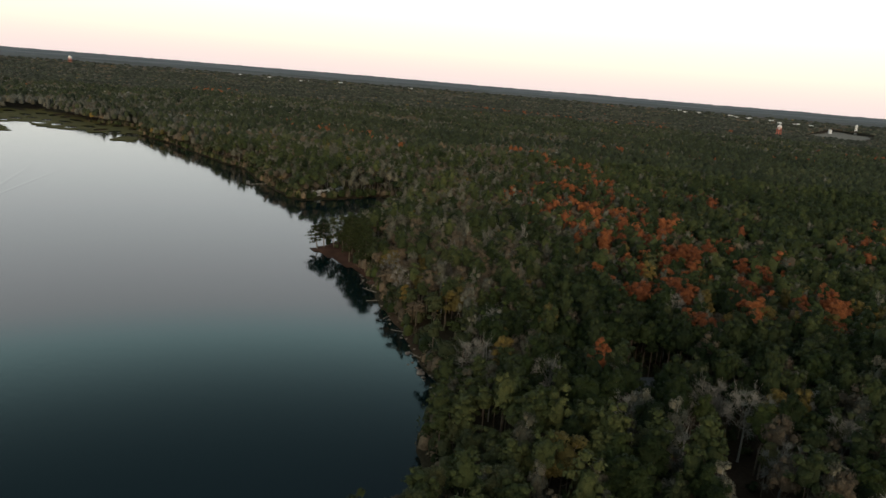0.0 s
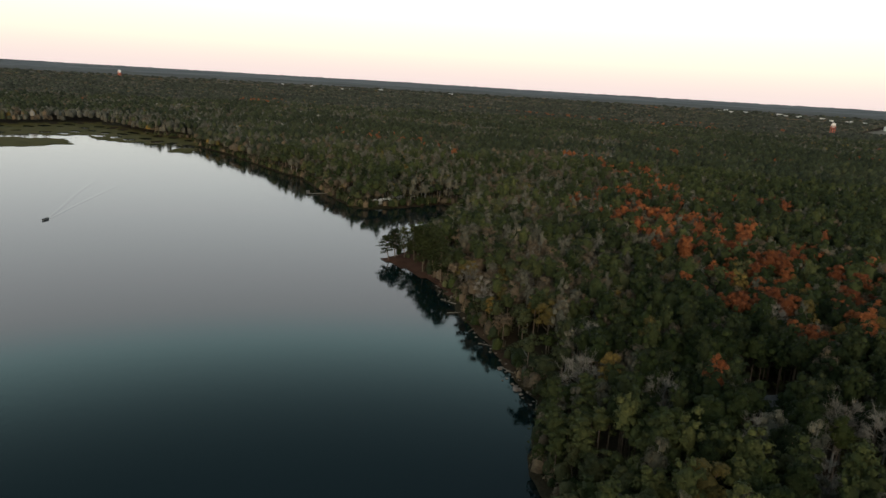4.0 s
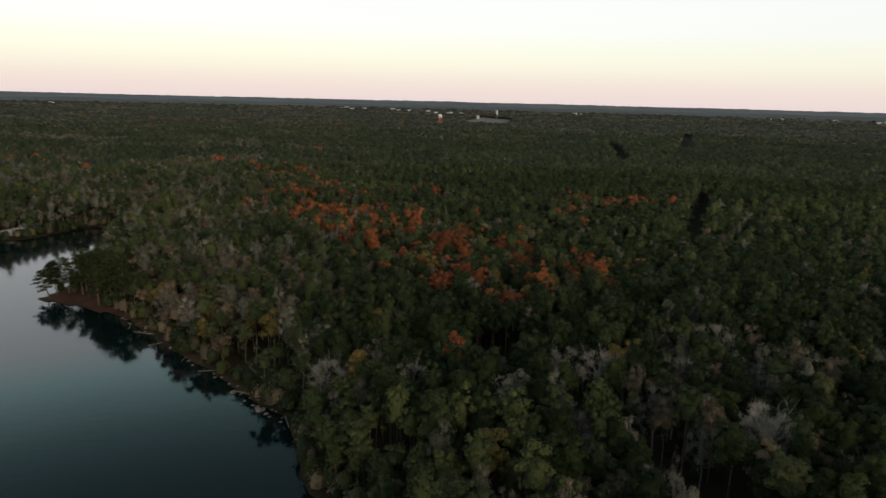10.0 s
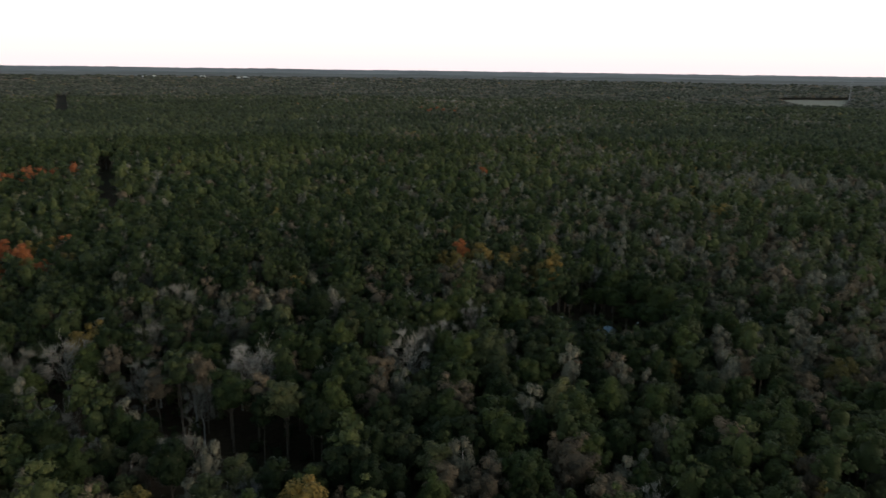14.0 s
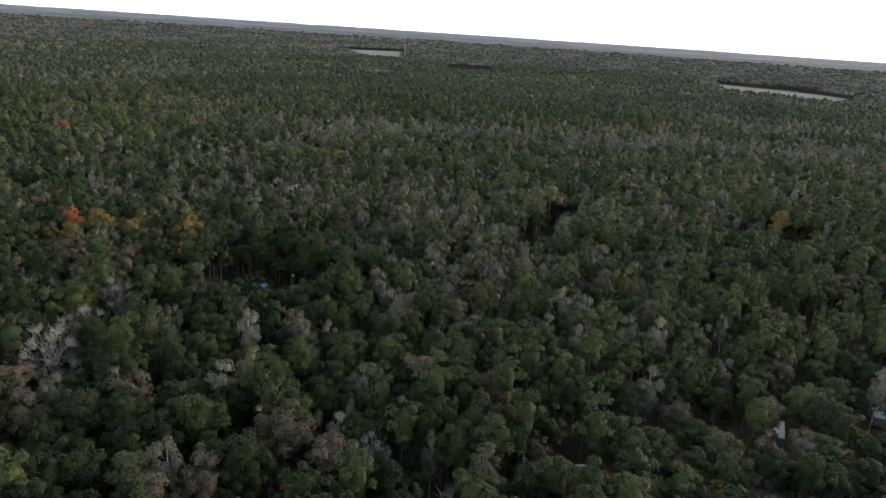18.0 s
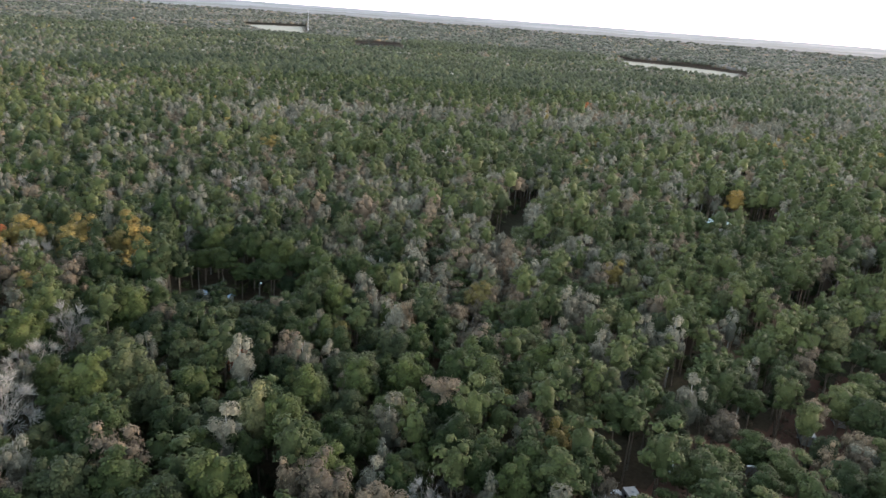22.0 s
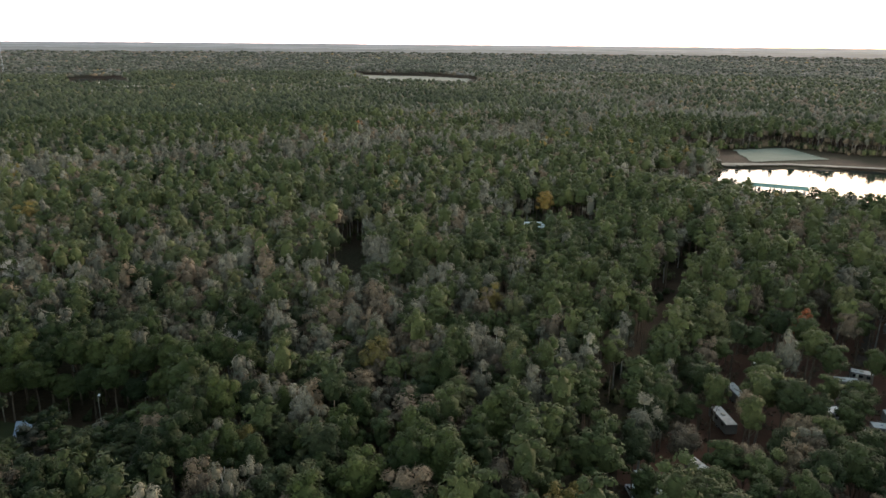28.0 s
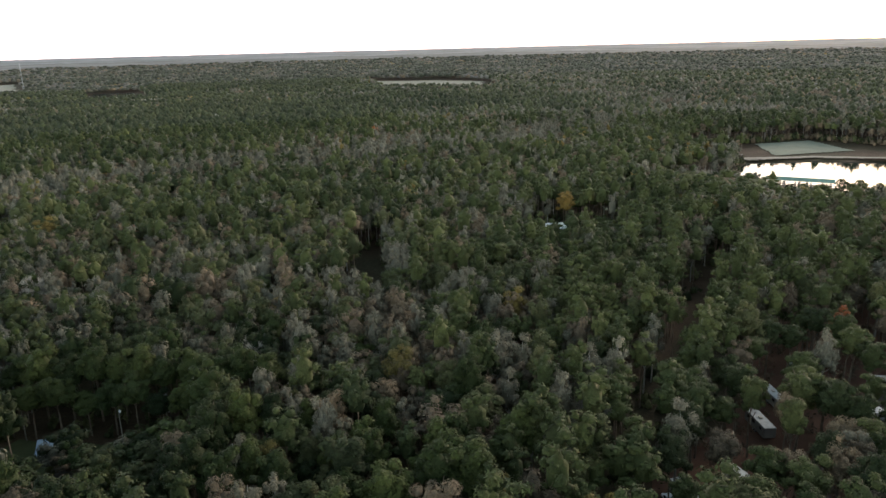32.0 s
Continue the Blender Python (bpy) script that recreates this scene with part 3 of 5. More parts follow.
# ---------------------------------------------------------------- trees
def bar(points, radii, sides=3):
    """An open tapered limb along points."""
    v, f = [], []
    ring = np.linspace(0, 2 * np.pi, sides + 1)[:-1]
    points = np.asarray(points, float)
    for p, r, t in zip(points, radii, np.gradient(points, axis=0)):
        t = t / (np.linalg.norm(t) + 1e-9)
        a = np.cross(t, (0.31, 0.82, 0.2) if abs(t[2]) > 0.9 else (0, 0, 1))
        a /= np.linalg.norm(a)
        b = np.cross(t, a)
        v.extend(p + r * (np.cos(g) * a + np.sin(g) * b) for g in ring)
    for i in range(len(points) - 1):
        for s in range(sides):
            f.append((i * sides + s, i * sides + (s + 1) % sides, (i + 1) * sides + (s + 1) % sides, (i + 1) * sides + s))
    return np.array(v), np.array(f)


def joined(pieces):
    vs, fs, n = [], [], 0
    for v, f in pieces:
        vs.append(v)
        fs.append(f + n)
        n += len(v)
    return np.concatenate(vs), np.concatenate(fs)


SHAPE = {  # height, crown's foot (share of the height), crown's width, lobes
    "pine": (21.0, 0.50, 6.1, 19), "oak": (17.5, 0.46, 6.9, 17), "tan": (17.0, 0.46, 6.4, 16), "rust": (19.0, 0.52, 6.3, 15), "dark": (18.0, 0.48, 6.9, 17),
    "yellow": (17.5, 0.42, 5.9, 15), "grey": (18.0, 0.38, 4.9, 13), "bare": (15.5, 0.34, 8.2, 15)}


def ball(subdivisions, cut=-0.45):
    bm = bmesh.new()
    bmesh.ops.create_icosphere(bm, subdivisions=subdivisions, radius=1.0)
    v = np.array([q.co[:] for q in bm.verts])
    f = np.array([[q.index for q in t.verts] for t in bm.faces])
    bm.free()
    f = f[v[f].mean(1)[:, 2] > cut]
    used, f = np.unique(f, return_inverse=True)
    return v[used], f.reshape(-1, 3)


BALL = {1: ball(1), 2: ball(2), 3: ball(2, -0.15)}
LOOSE = {"tan": 0.78, "grey": 0.80, "yellow": 0.82, "rust": 0.78, "oak": 0.9, "dark": 0.9, "pine": 0.88}


def crown_lobes(kind, rng, count=None):
    """The clumps on the outside of a domed crown, and the dome's own middle and radii."""
    h, foot, width, lobes = SHAPE[kind]
    lobes = lobes if count is None else count
    z0, r = h * foot, width / 2
    mid, tall = z0 + (h - z0) * 0.40, (h - z0) * 0.60
    t = (np.arange(lobes) + 0.5) / max(lobes, 1)
    up = 1.0 - 1.35 * t
    ang = np.arange(lobes) * 2.39996 + rng.uniform(0, 6)
    flat = np.sqrt(np.clip(1 - up**2, 0, 1))
    d = np.c_[flat * np.cos(ang), flat * np.sin(ang), up] + rng.normal(0, 0.13, (lobes, 3))
    k = rng.uniform(0.55, 0.86, (lobes, 1))
    c = np.array([0, 0, mid]) + d * k * (r, r, tall)
    s = r * rng.uniform(0.26, 0.44, lobes) * (14 / max(lobes, 1)) ** 0.35
    return c, s, np.array([0, 0, mid]), np.array([r, r, tall])


def lumpy(rng, v, amount):
    """Low swells over a ball, so that no crown is round."""
    w = np.ones(len(v))
    for _ in range(4):
        q = rng.normal(0, 1, 3) * 2.2
        w += amount * np.sin(v @ q + rng.uniform(0, 6))
    return v * w[:, None]


def crown(kind, rng, leaves, size, lobes=None, fine=1):
    """A domed crown of foliage clumps with loose sprays of leaves about them: corners and three-cornered faces."""
    c, s, mid, rad = crown_lobes(kind, rng, lobes)
    few = lobes is not None and lobes < 2
    bv, bf = BALL[fine]
    loose = LOOSE.get(kind, 1.0)
    share = 0.97 if few else 0.80 if lobes is not None and lobes < 10 else 0.70
    vs, fs, n = [mid + lumpy(rng, bv, 0.05) * rad * share * (1.0 if few else loose) * rng.uniform(0.93, 1.06, (len(bv), 1))], [bf], len(bv)
    cv, cf = BALL[1]
    stretch = {"pine": 0.85, "grey": 1.5, "oak": 0.9}.get(kind, 0.95)
    for p, r in () if few else zip(c, s):
        vs.append(p + cv * r * 0.82 * loose * rng.uniform(0.8, 1.15, (len(cv), 1)) * (1, 1, stretch))
        fs.append(cf + n)
        n += len(cv)
    if leaves:
        if few:
            c, s = np.array([mid]), np.array([1.0])
        pick = rng.choice(len(c), leaves, p=s**2 / (s**2).sum())
        d = rng.normal(0, 1, (leaves, 3))
        g = (c[pick] - mid) / rad
        d = d / np.linalg.norm(d, axis=1, keepdims=True) + 0.5 * g / (np.linalg.norm(g, axis=1, keepdims=True) + 0.1) + (0, 0, 0.4)
        d /= np.linalg.norm(d, axis=1, keepdims=True)
        p = c[pick] + d * (rad * 0.97 if few else s[pick, None] * np.array((1, 1, stretch))) * rng.uniform(0.78, 1.16, (leaves, 1))
        nrm = d + rng.normal(0, 0.3, (leaves, 3)) + (0, 0, 0.3)
        nrm /= np.linalg.norm(nrm, axis=1, keepdims=True)
        grow = rng.normal(0, 1, (leaves, 3))
        if kind in ("grey", "tan"):
            grow = grow * 0.35 + g * 0.5 + (0, 0, 1.0)
        a = grow - nrm * (grow * nrm).sum(1, keepdims=True)
        a /= np.linalg.norm(a, axis=1, keepdims=True) + 1e-9
        b = np.cross(nrm, a)
        k = size * rng.uniform(0.6, 1.4, (leaves, 1))
        long, thin = (1.6, 0.5) if kind in ("grey", "tan") else (1.0, 0.75)
        tri = np.stack([p + long * k * a, p - 0.6 * k * a + thin * k * b, p - 0.6 * k * a - thin * k * b], 1)
        vs.append(tri.reshape(-1, 3))
        fs.append(np.arange(3 * leaves).reshape(-1, 3) + n)
    return np.concatenate(vs), np.concatenate(fs)


def twig_dome(rng, count, length, width):
    """The leafless crown: sprays of twigs that fan out to a domed outline."""
    c, sz, mid, rad = crown_lobes("bare", rng)
    pick = rng.choice(len(c), count)
    out = (c[pick] - mid) / rad
    out /= np.linalg.norm(out, axis=1, keepdims=True) + 0.1
    d = rng.normal(0, 1, (count, 3))
    d = 0.75 * d / np.linalg.norm(d, axis=1, keepdims=True) + out + (0, 0, 0.2)
    d /= np.linalg.norm(d, axis=1, keepdims=True)
    base = c[pick] + d * sz[pick, None] * rng.uniform(-0.2, 0.8, (count, 1))
    side = np.cross(d, rng.normal(0, 1, (count, 3)))
    side /= np.linalg.norm(side, axis=1, keepdims=True)
    ln = length * rng.uniform(0.6, 1.4, (count, 1))
    tri = np.stack([base - width * side, base + width * side, base + d * ln], 1)
    return tri.reshape(-1, 3), np.arange(3 * count).reshape(-1, 3)


def limbs(kind, rng, levels, lean=0.0, spread=0.9):
    """Trunk and limbs; the limbs run to the crown's lobes."""
    h, foot, width, _ = SHAPE[kind]
    r = (0.0115 if kind == "bare" else 0.009) * h + 0.02
    top = np.array([lean * h, 0, h * (0.93 if kind in ("pine", "grey") else 0.7)])
    way = [np.array([0, 0, -0.6]), np.array([lean * h * 0.25 + rng.normal(0, 0.15), rng.normal(0, 0.15), h * 0.35]), top * 0.7 + (rng.normal(0, 0.25), rng.normal(0, 0.25), 0), top]
    trunk = bar(way, [r * 1.25, r * 0.85, r * 0.5, r * 0.16], 6)
    out = []
    if levels:
        for p in crown_lobes(kind, rng)[0]:
            z = min(p[2] - 0.2 * h * rng.uniform(0.5, 1.0), top[2] * 0.95)
            z = max(z, h * foot * 0.8)
            a = np.array([lean * z, 0, z])
            out.append(bar([a, a * 0.45 + p * 0.55 + (0, 0, -0.4), p], [r * 0.45, r * 0.30, r * 0.12] if levels < 2 else [r * 0.42, r * 0.30, r * 0.14]))
            if levels > 1:
                axis = p - (0, 0, h * foot)
                axis = axis / (np.linalg.norm(axis) + 1e-6) + (0, 0, 0.1)
                for _ in range(4):
                    m = a + (p - a) * rng.uniform(0.45, 0.9)
                    e = m + (axis + rng.normal(0, 0.5, 3)) * 0.20 * width
                    out.append(bar([m, (m + e) / 2 + rng.normal(0, 0.12, 3), e], [r * 0.15, r * 0.11, r * 0.05]))
                    for _ in range(6):
                        k = m + (e - m) * rng.uniform(0.4, 1.0)
                        g = k + (axis + rng.normal(0, 0.6, 3)) * 0.115 * width
                        out.append(bar([k, g], [r * 0.09, r * 0.04]))
    return trunk, (joined(out) if out else None)


TREE_TAGS = {
    "pine": ("pine_tree", "tall green loblolly pine with a bare trunk and a clumpy crown", "pine tree"),
    "oak": ("oak_tree", "broad olive-green hardwood tree in the dense forest", "tree"),
    "dark": ("broadleaf_tree", "dark green full-crowned hardwood tree in the dense forest", "tree"),
    "bare": ("bare_tree", "leafless hardwood tree with pale grey spreading branches", "bare tree"),
    "tan": ("brown_leaf_tree", "hardwood tree with thin tan-brown autumn leaves", "tree"),
    "rust": ("cypress_tree", "cypress tree with rust-red autumn needles", "cypress"),
    "yellow": ("yellow_leaf_tree", "tree with yellow-gold autumn leaves among green pines", "tree"),
    "grey": ("slender_tree", "slender grey-beige tree with thinning autumn leaves", "tree"),
}
TEMPLATES = {}


def tree_template(kind, seed, lean=0.0):
    rng = np.random.default_rng(seed)
    name, label, cat = TREE_TAGS[kind]
    root = tagged(new(name), label, cat, "forest trees")
    bark = PALE_BARK if kind in ("bare", "grey") else BARK
    trunk, branch = limbs(kind, rng, 2 if kind == "bare" else 1, lean)
    if kind == "bare":
        link_mesh("trunk", *trunk, bark, root)
        link_mesh("crown", *joined([(branch[0], np.concatenate([branch[1][:, :3], branch[1][:, [0, 2, 3]]])), twig_dome(rng, 2300, 0.85, 0.030)]), LEAF["bare"], root, "pale leafless branches")
        return root
    link_mesh("trunk", *joined([trunk, branch]), bark, root)
    n, size = {"pine": (2000, 0.21), "oak": (2100, 0.22), "dark": (2100, 0.22), "tan": (1300, 0.20), "rust": (1700, 0.22), "yellow": (1600, 0.21), "grey": (1100, 0.20)}[kind]
    v, f = crown(kind, np.random.default_rng(seed), n, size, fine=2)
    if lean:
        v[:, 0] += lean * v[:, 2]
    top = link_mesh("crown", v, f, LEAF[kind], root)
    top.data.polygons.foreach_set("use_smooth", [True] * len(top.data.polygons))
    return root


for k_i, k_name in enumerate(KINDS):
    TEMPLATES[k_name] = [tree_template(k_name, 100 * k_i + s) for s in range(4)]


def airy_template(seed):
    """A lakeside pine with thin, separate plates of needles that let the light through."""
    rng = np.random.default_rng(seed)
    h, _, w, _ = SHAPE["pine"]
    root = tagged(new("pine_tree"), "slanting lakeside pine with a see-through crown", "pine tree", "forest trees")
    trunk = bar([(0, 0, -0.6), (0.2, 0.1, h * 0.4), (0.5, -0.2, h * 0.75), (0.3, 0.2, h * 0.98)], [0.30, 0.22, 0.13, 0.04], 6)
    wood, v, f, n = [trunk], [], [], 0
    for k in range(22):
        z = h * (0.30 + 0.68 * (k + rng.uniform(0, 0.9)) / 22)
        a = k * 2.4 + rng.uniform(-0.4, 0.4)
        reach = w * 0.62 * (1.0 - 0.65 * abs(z / h - 0.55) / 0.45) * rng.uniform(0.55, 1.15)
        end = np.array([math.cos(a) * reach, math.sin(a) * reach, z + 0.22 * reach])
        wood.append(bar([(0.3, 0, z - 0.6), end * 0.6 + (0, 0, 0.35 * z), end], [0.09, 0.06, 0.03]))
        m = 70
        p = end * (1, 1, 0) * rng.uniform(0.55, 1.12, (m, 1)) + (0, 0, end[2]) + rng.normal(0, 1, (m, 3)) * (0.7, 0.7, 0.38)
        b, c = rng.normal(0, 0.27, (m, 3)), rng.normal(0, 0.27, (m, 3))
        v.append(np.stack([p + b, p - 0.5 * b + c, p - 0.5 * b - c], 1).reshape(-1, 3))
    v = np.concatenate(v)
    link_mesh("trunk", *joined(wood), BARK, root)
    link_mesh("crown", v, np.arange(len(v)).reshape(-1, 3), LEAF["pine"], root)
    return root


TEMPLATES["airy"] = [airy_template(900 + s) for s in range(4)]
SHAPE["airy"] = SHAPE["pine"]
USED = set()


def plant(kind, x, y, height=None, width=None, turn=None, rng=None, label="", tilt=(0, 0)):
    """One tree as a thing of its own."""
    h, _, w, _ = SHAPE[kind]
    rng = rng or np.random.default_rng(int(abs(x * 31 + y * 17)) + 1)
    which = TEMPLATES[kind][int(rng.integers(4))]
    sz = (height or h * rng.uniform(0.72, 1.15) * float(shortness(x, y))) / h
    sw = (width / w) if width else sz * rng.uniform(0.85, 1.22)
    z = float(land(x, y)[0])
    m = pose(x, y, z, tilt[0], tilt[1], 0) @ pose(0, 0, 0, 0, 0, rng.uniform(0, 360) if turn is None else turn) @ Matrix.Diagonal((sw, sw, sz, 1))
    if which not in USED:
        USED.add(which)
        which.matrix_basis = m
        ob = which
    else:
        ob = copy_thing(which, Matrix.Identity(4))
        ob.matrix_basis = m
    if label:
        ob["label"] = label
    return ob


# Trees that stand out
STANDOUT = []


def stand(kind, x, y, height, width, label="", tilt=(0, 0)):
    STANDOUT.append((x, y, width))
    plant(kind, x, y, height, width, label=label, tilt=tilt)


stand("yellow", -190, 115, 19, 8, "tall yellow-brown cypress at the lake shore")
stand("bare", -153, 100, 16, 12, "wide white leafless tree near the lake shore")
stand("rust", -128, 121, 22, 5.5, "bright orange-red cypress standing over green pines")
stand("yellow", -95, 85, 20, 9, "broad yellow-green tree near the shore")
stand("bare", -103, 133, 18, 11)
stand("bare", -94, 136, 18, 11)
stand("bare", -89, 110, 15, 9)
stand("bare", -75, 124, 16, 10)
stand("bare", -62, 114, 15, 8)
stand("bare", -63, 92, 17, 10)
stand("bare", -72, 165, 19, 11)
stand("bare", -51, 122, 19, 12)
stand("bare", -16, 125, 19, 11)
stand("bare", 31, 42, 15, 9, "white leafless tree beside the trailers")
stand("tan", 9, 68, 17, 9)
stand("bare", 15, 64, 16, 6)
stand("yellow", 1, 65, 14, 8)
stand("tan", -24, 121, 16, 9)
stand("yellow", -160, 129, 22, 6)
stand("yellow", -42, 70, 21, 8)
stand("tan", 63, 85, 17, 11, "wide pinkish-tan tree in the grey stand")
stand("oak", 72, 80, 17, 9)
stand("yellow", 41, 56, 19, 5, "narrow golden-yellow tree among green pines")
stand("yellow", 44, 110, 17, 4.5)
stand("yellow", 120, 150, 14, 7)
stand("yellow", 260, 86, 18, 9, "orange-leaved tree behind the cabin")
stand("grey", 213, 97, 17, 8)
stand("yellow", 166, 278, 20, 10)
stand("yellow", 282, 136, 16, 8)
stand("rust", 23, 117, 14, 4)
stand("yellow", 127, 84, 18, 7)
stand("rust", 132, 5, 18, 5, "orange-tan tree among the trailers")
stand("yellow", 47, 54, 15, 5)
stand("yellow", 47, 71, 16, 4)
for y_x, y_y, y_h, y_w in ((22, 205, 20, 8), (46, 194, 20, 8), (27, 189, 20, 8), (34, 197, 21, 8), (12, 196, 19, 7), (38, 186, 18, 7)):
    stand("yellow", y_x, y_y, y_h, y_w, "olive-gold hardwood tree beside the clearing")
stand("rust", 17, 208, 20, 6, "orange-red tree beside the clearing")
stand("bare", -250, 118, 15, 8)
stand("bare", -228, 112, 16, 8)
stand("tan", -240, 122, 16, 8)
stand("yellow", -257, 122, 15, 8)
stand("bare", -268, 195, 20, 4, "tall bare dead snag over the canopy")
stand("bare", -276, 200, 19, 3, "tall bare dead snag over the canopy")
stand("bare", -88, 198, 20, 9)
# The pines on the wooded point
for p_x, p_y, p_h, p_w, p_t in ((-317, 110, 12, 5.5, -26), (-319, 114, 14, 5.5, -15), (-318, 118.5, 15, 5.5, -6), (-323, 117, 13, 5.5, -20), (-312, 121, 17, 6, -4), (-305, 123, 18, 6, -5),
                                (-297, 122, 20, 6, 0), (-289, 120, 20, 6, 0), (-284, 121, 21, 6.5, 0), (-300, 126, 19, 6, -3), (-309, 125, 17, 6, -6), (-276, 118, 19, 6, 0), (-293, 117, 17, 6, 2)):
    stand("airy", p_x, p_y, p_h, p_w, "slanting lakeside pine with a see-through crown" if p_t else "upright lakeside pine with a see-through crown", (0, p_t))


# Thin pines between the trailer park and the pond
for p_x, p_y, p_h, p_w in ((350, -11, 8, 5), (341, -18, 9, 5), (333, -23, 10, 5), (326, -30, 12, 6), (318, -36, 16, 7), (311, -42, 17, 7), (305, -48, 17, 6.5), (299, -54, 18, 7), (292, -60, 17, 7), (286, -69, 18, 7),
                           (280, -78, 18, 7), (274, -90, 18, 7), (332, -16, 10, 5), (318, -26, 13, 6), (304, -37, 16, 7), (294, -46, 17, 7), (284, -58, 17, 7), (272, -76, 18, 7)):
    stand("airy", p_x, p_y, p_h, p_w, "tall pondside pine with a see-through crown")


# Low, leafy edge of the dark clearing
for e_k in range(11):
    e_u = e_k / 10
    for e_d, e_h, e_w in ((0.0, 11 + 2 * (e_k % 3), 7), (6.5, 17 + 2 * (e_k % 2), 8)):
        e_x, e_y = 54.5 + 15 * e_u + e_d * 0.93 + 0.8 * math.sin(5 * e_k), 178 - 52 * e_u + e_d * 0.36
        stand("dark", e_x, e_y, e_h, e_w, "leafy olive-green tree at the edge of the dark clearing")


def clear_of_standouts(x, y):
    ok = np.ones(x.shape, bool)
    for sx, sy, w in STANDOUT:
        ok &= np.hypot(x - sx, y - sy) > 0.42 * w + 1.4
    return ok


def in_fan(x, y):
    """The side of the land that the flight looks over."""
    a = np.degrees(np.arctan2(x + 25, y + 40))
    return (a > -106) & (a < 116)


def scatter(r0, r1, step, seed, jitter=0.42, behind=False):
    rng = np.random.default_rng(seed)
    k = int(r1 / step) + 1
    gx, gy = np.meshgrid(np.arange(-k, k + 1) * step, np.arange(-k, k + 1) * step)
    gx, gy = gx.ravel() + rng.uniform(-jitter, jitter, gx.size) * step, gy.ravel() + rng.uniform(-jitter, jitter, gx.size) * step
    r = np.hypot(gx + 25, gy - 10)
    ok = (r >= r0) & (r < r1) & (in_fan(gx, gy) != behind)
    gx, gy = gx[ok], gy[ok]
    ok = free_for_trees(gx, gy, rng, step * 0.6)
    gx, gy = gx[ok], gy[ok]
    return gx, gy, rng


def stuff_trees(name, x, y, kinds, rng, leaves, size, lobes, trunks, grow=(1.0, 1.0), fine=1, twiggy=True, half_hazed=False):
    """Whole stands too many to count: one mesh for each kind of tree."""
    z, _ = land(x, y)
    for k, kind in enumerate(KINDS):
        sel = np.nonzero(kinds == k)[0]
        if not len(sel):
            continue
        vs, fs, ts, n = [], [], [], 0
        tv, tf, tn = [], [], 0
        variants = 6
        for s in range(variants):
            own = sel[s::variants]
            if not len(own):
                continue
            lr = np.random.default_rng(7000 + 10 * k + s)
            if kind == "bare" and twiggy:
                v, f = twig_dome(lr, int(leaves * 0.9) + 50, 1.5, 0.06 if leaves > 150 else 0.11)
            else:
                v, f = crown("tan" if kind == "bare" else kind, lr, leaves, size, lobes, fine)
            m = len(own)
            a = rng.uniform(0, 2 * np.pi, m)
            sz = (rng.uniform(0.72, 1.16, m) if trunks else rng.uniform(0.84, 1.1, m)) * grow[1] * shortness(x[own], y[own])
            sw = rng.uniform(0.78, 1.2, m) * grow[0]
            c, si = np.cos(a)[:, None], np.sin(a)[:, None]
            w = np.stack([(v[:, 0] * c - v[:, 1] * si) * sw[:, None] + x[own][:, None], (v[:, 0] * si + v[:, 1] * c) * sw[:, None] + y[own][:, None],
                          v[:, 2] * sz[:, None] + z[own][:, None]], -1)
            vs.append(w.reshape(-1, 3))
            fs.append((f[None] + (np.arange(m) * len(v))[:, None, None]).reshape(-1, 3) + n)
            ts.append(np.repeat(0.58 * rng.random(m) + 0.42 * MOSAIC_TONE[plot_of(x[own], y[own])], len(v)))
            n += m * len(v)
            if trunks:
                h = SHAPE[kind][0]
                b, bf = bar([(0, 0, -0.5), (0, 0, h * 0.85)], [0.26, 0.10])
                tw = b[None] * np.stack([np.ones(m), np.ones(m), sz], -1)[:, None] + np.stack([x[own], y[own], z[own]], -1)[:, None]
                tv.append(tw.reshape(-1, 3))
                tf.append((bf[None] + (np.arange(m) * len(b))[:, None, None]).reshape(-1, 4) + tn)
                tn += m * len(b)
        tag, label, cat = TREE_TAGS[kind]
        # Stands without trunks take the leaf colours with haze mixed in.
        ob = link_mesh(f"{tag}_{name}", np.concatenate(vs), np.concatenate(fs), (LEAF_NEAR if trunks else LEAF_HALF_HAZED if half_hazed else LEAF_HAZED)[kind], tint=np.concatenate(ts))
        ob.data.polygons.foreach_set("use_smooth", [True] * len(ob.data.polygons))
        tagged(ob, "distant woodland of " + {"pine": "dark green pines", "oak": "olive-green hardwoods", "dark": "dark green hardwoods", "bare": "grey leafless trees", "tan": "tan-brown autumn trees",
                                             "rust": "rust-red cypresses", "yellow": "yellow autumn trees", "grey": "grey-beige slender trees"}[kind], "forest", kind="stuff")
        if trunks:
            link_mesh("trunks", np.concatenate(tv), np.concatenate(tf), PALE_BARK if kind in ("bare", "grey") else BARK, ob)


# The nearest trees, each a thing of its own; those past three hundred of a kind join the woods behind
n_x, n_y, n_rng = scatter(0, 330, 5.0, 11)
ok_near = clear_of_standouts(n_x, n_y)
n_x, n_y = n_x[ok_near], n_y[ok_near]
n_kind = kinds_for(n_x, n_y, n_rng)
n_far = np.hypot(n_x + 25, n_y - 10)
single = np.zeros(len(n_x), bool)
n_park = inside(PARK, n_x, n_y)
LIMIT = {"pine": 290, "oak": 250, "dark": 290, "bare": 150, "tan": 150, "rust": 90, "yellow": 90, "grey": 180}
for k_i, k_name in enumerate(KINDS):
    own_k = np.nonzero(n_kind == k_i)[0]
    single[own_k[np.argsort(n_far[own_k] - 90 * n_park[own_k])][:LIMIT[k_name]]] = True
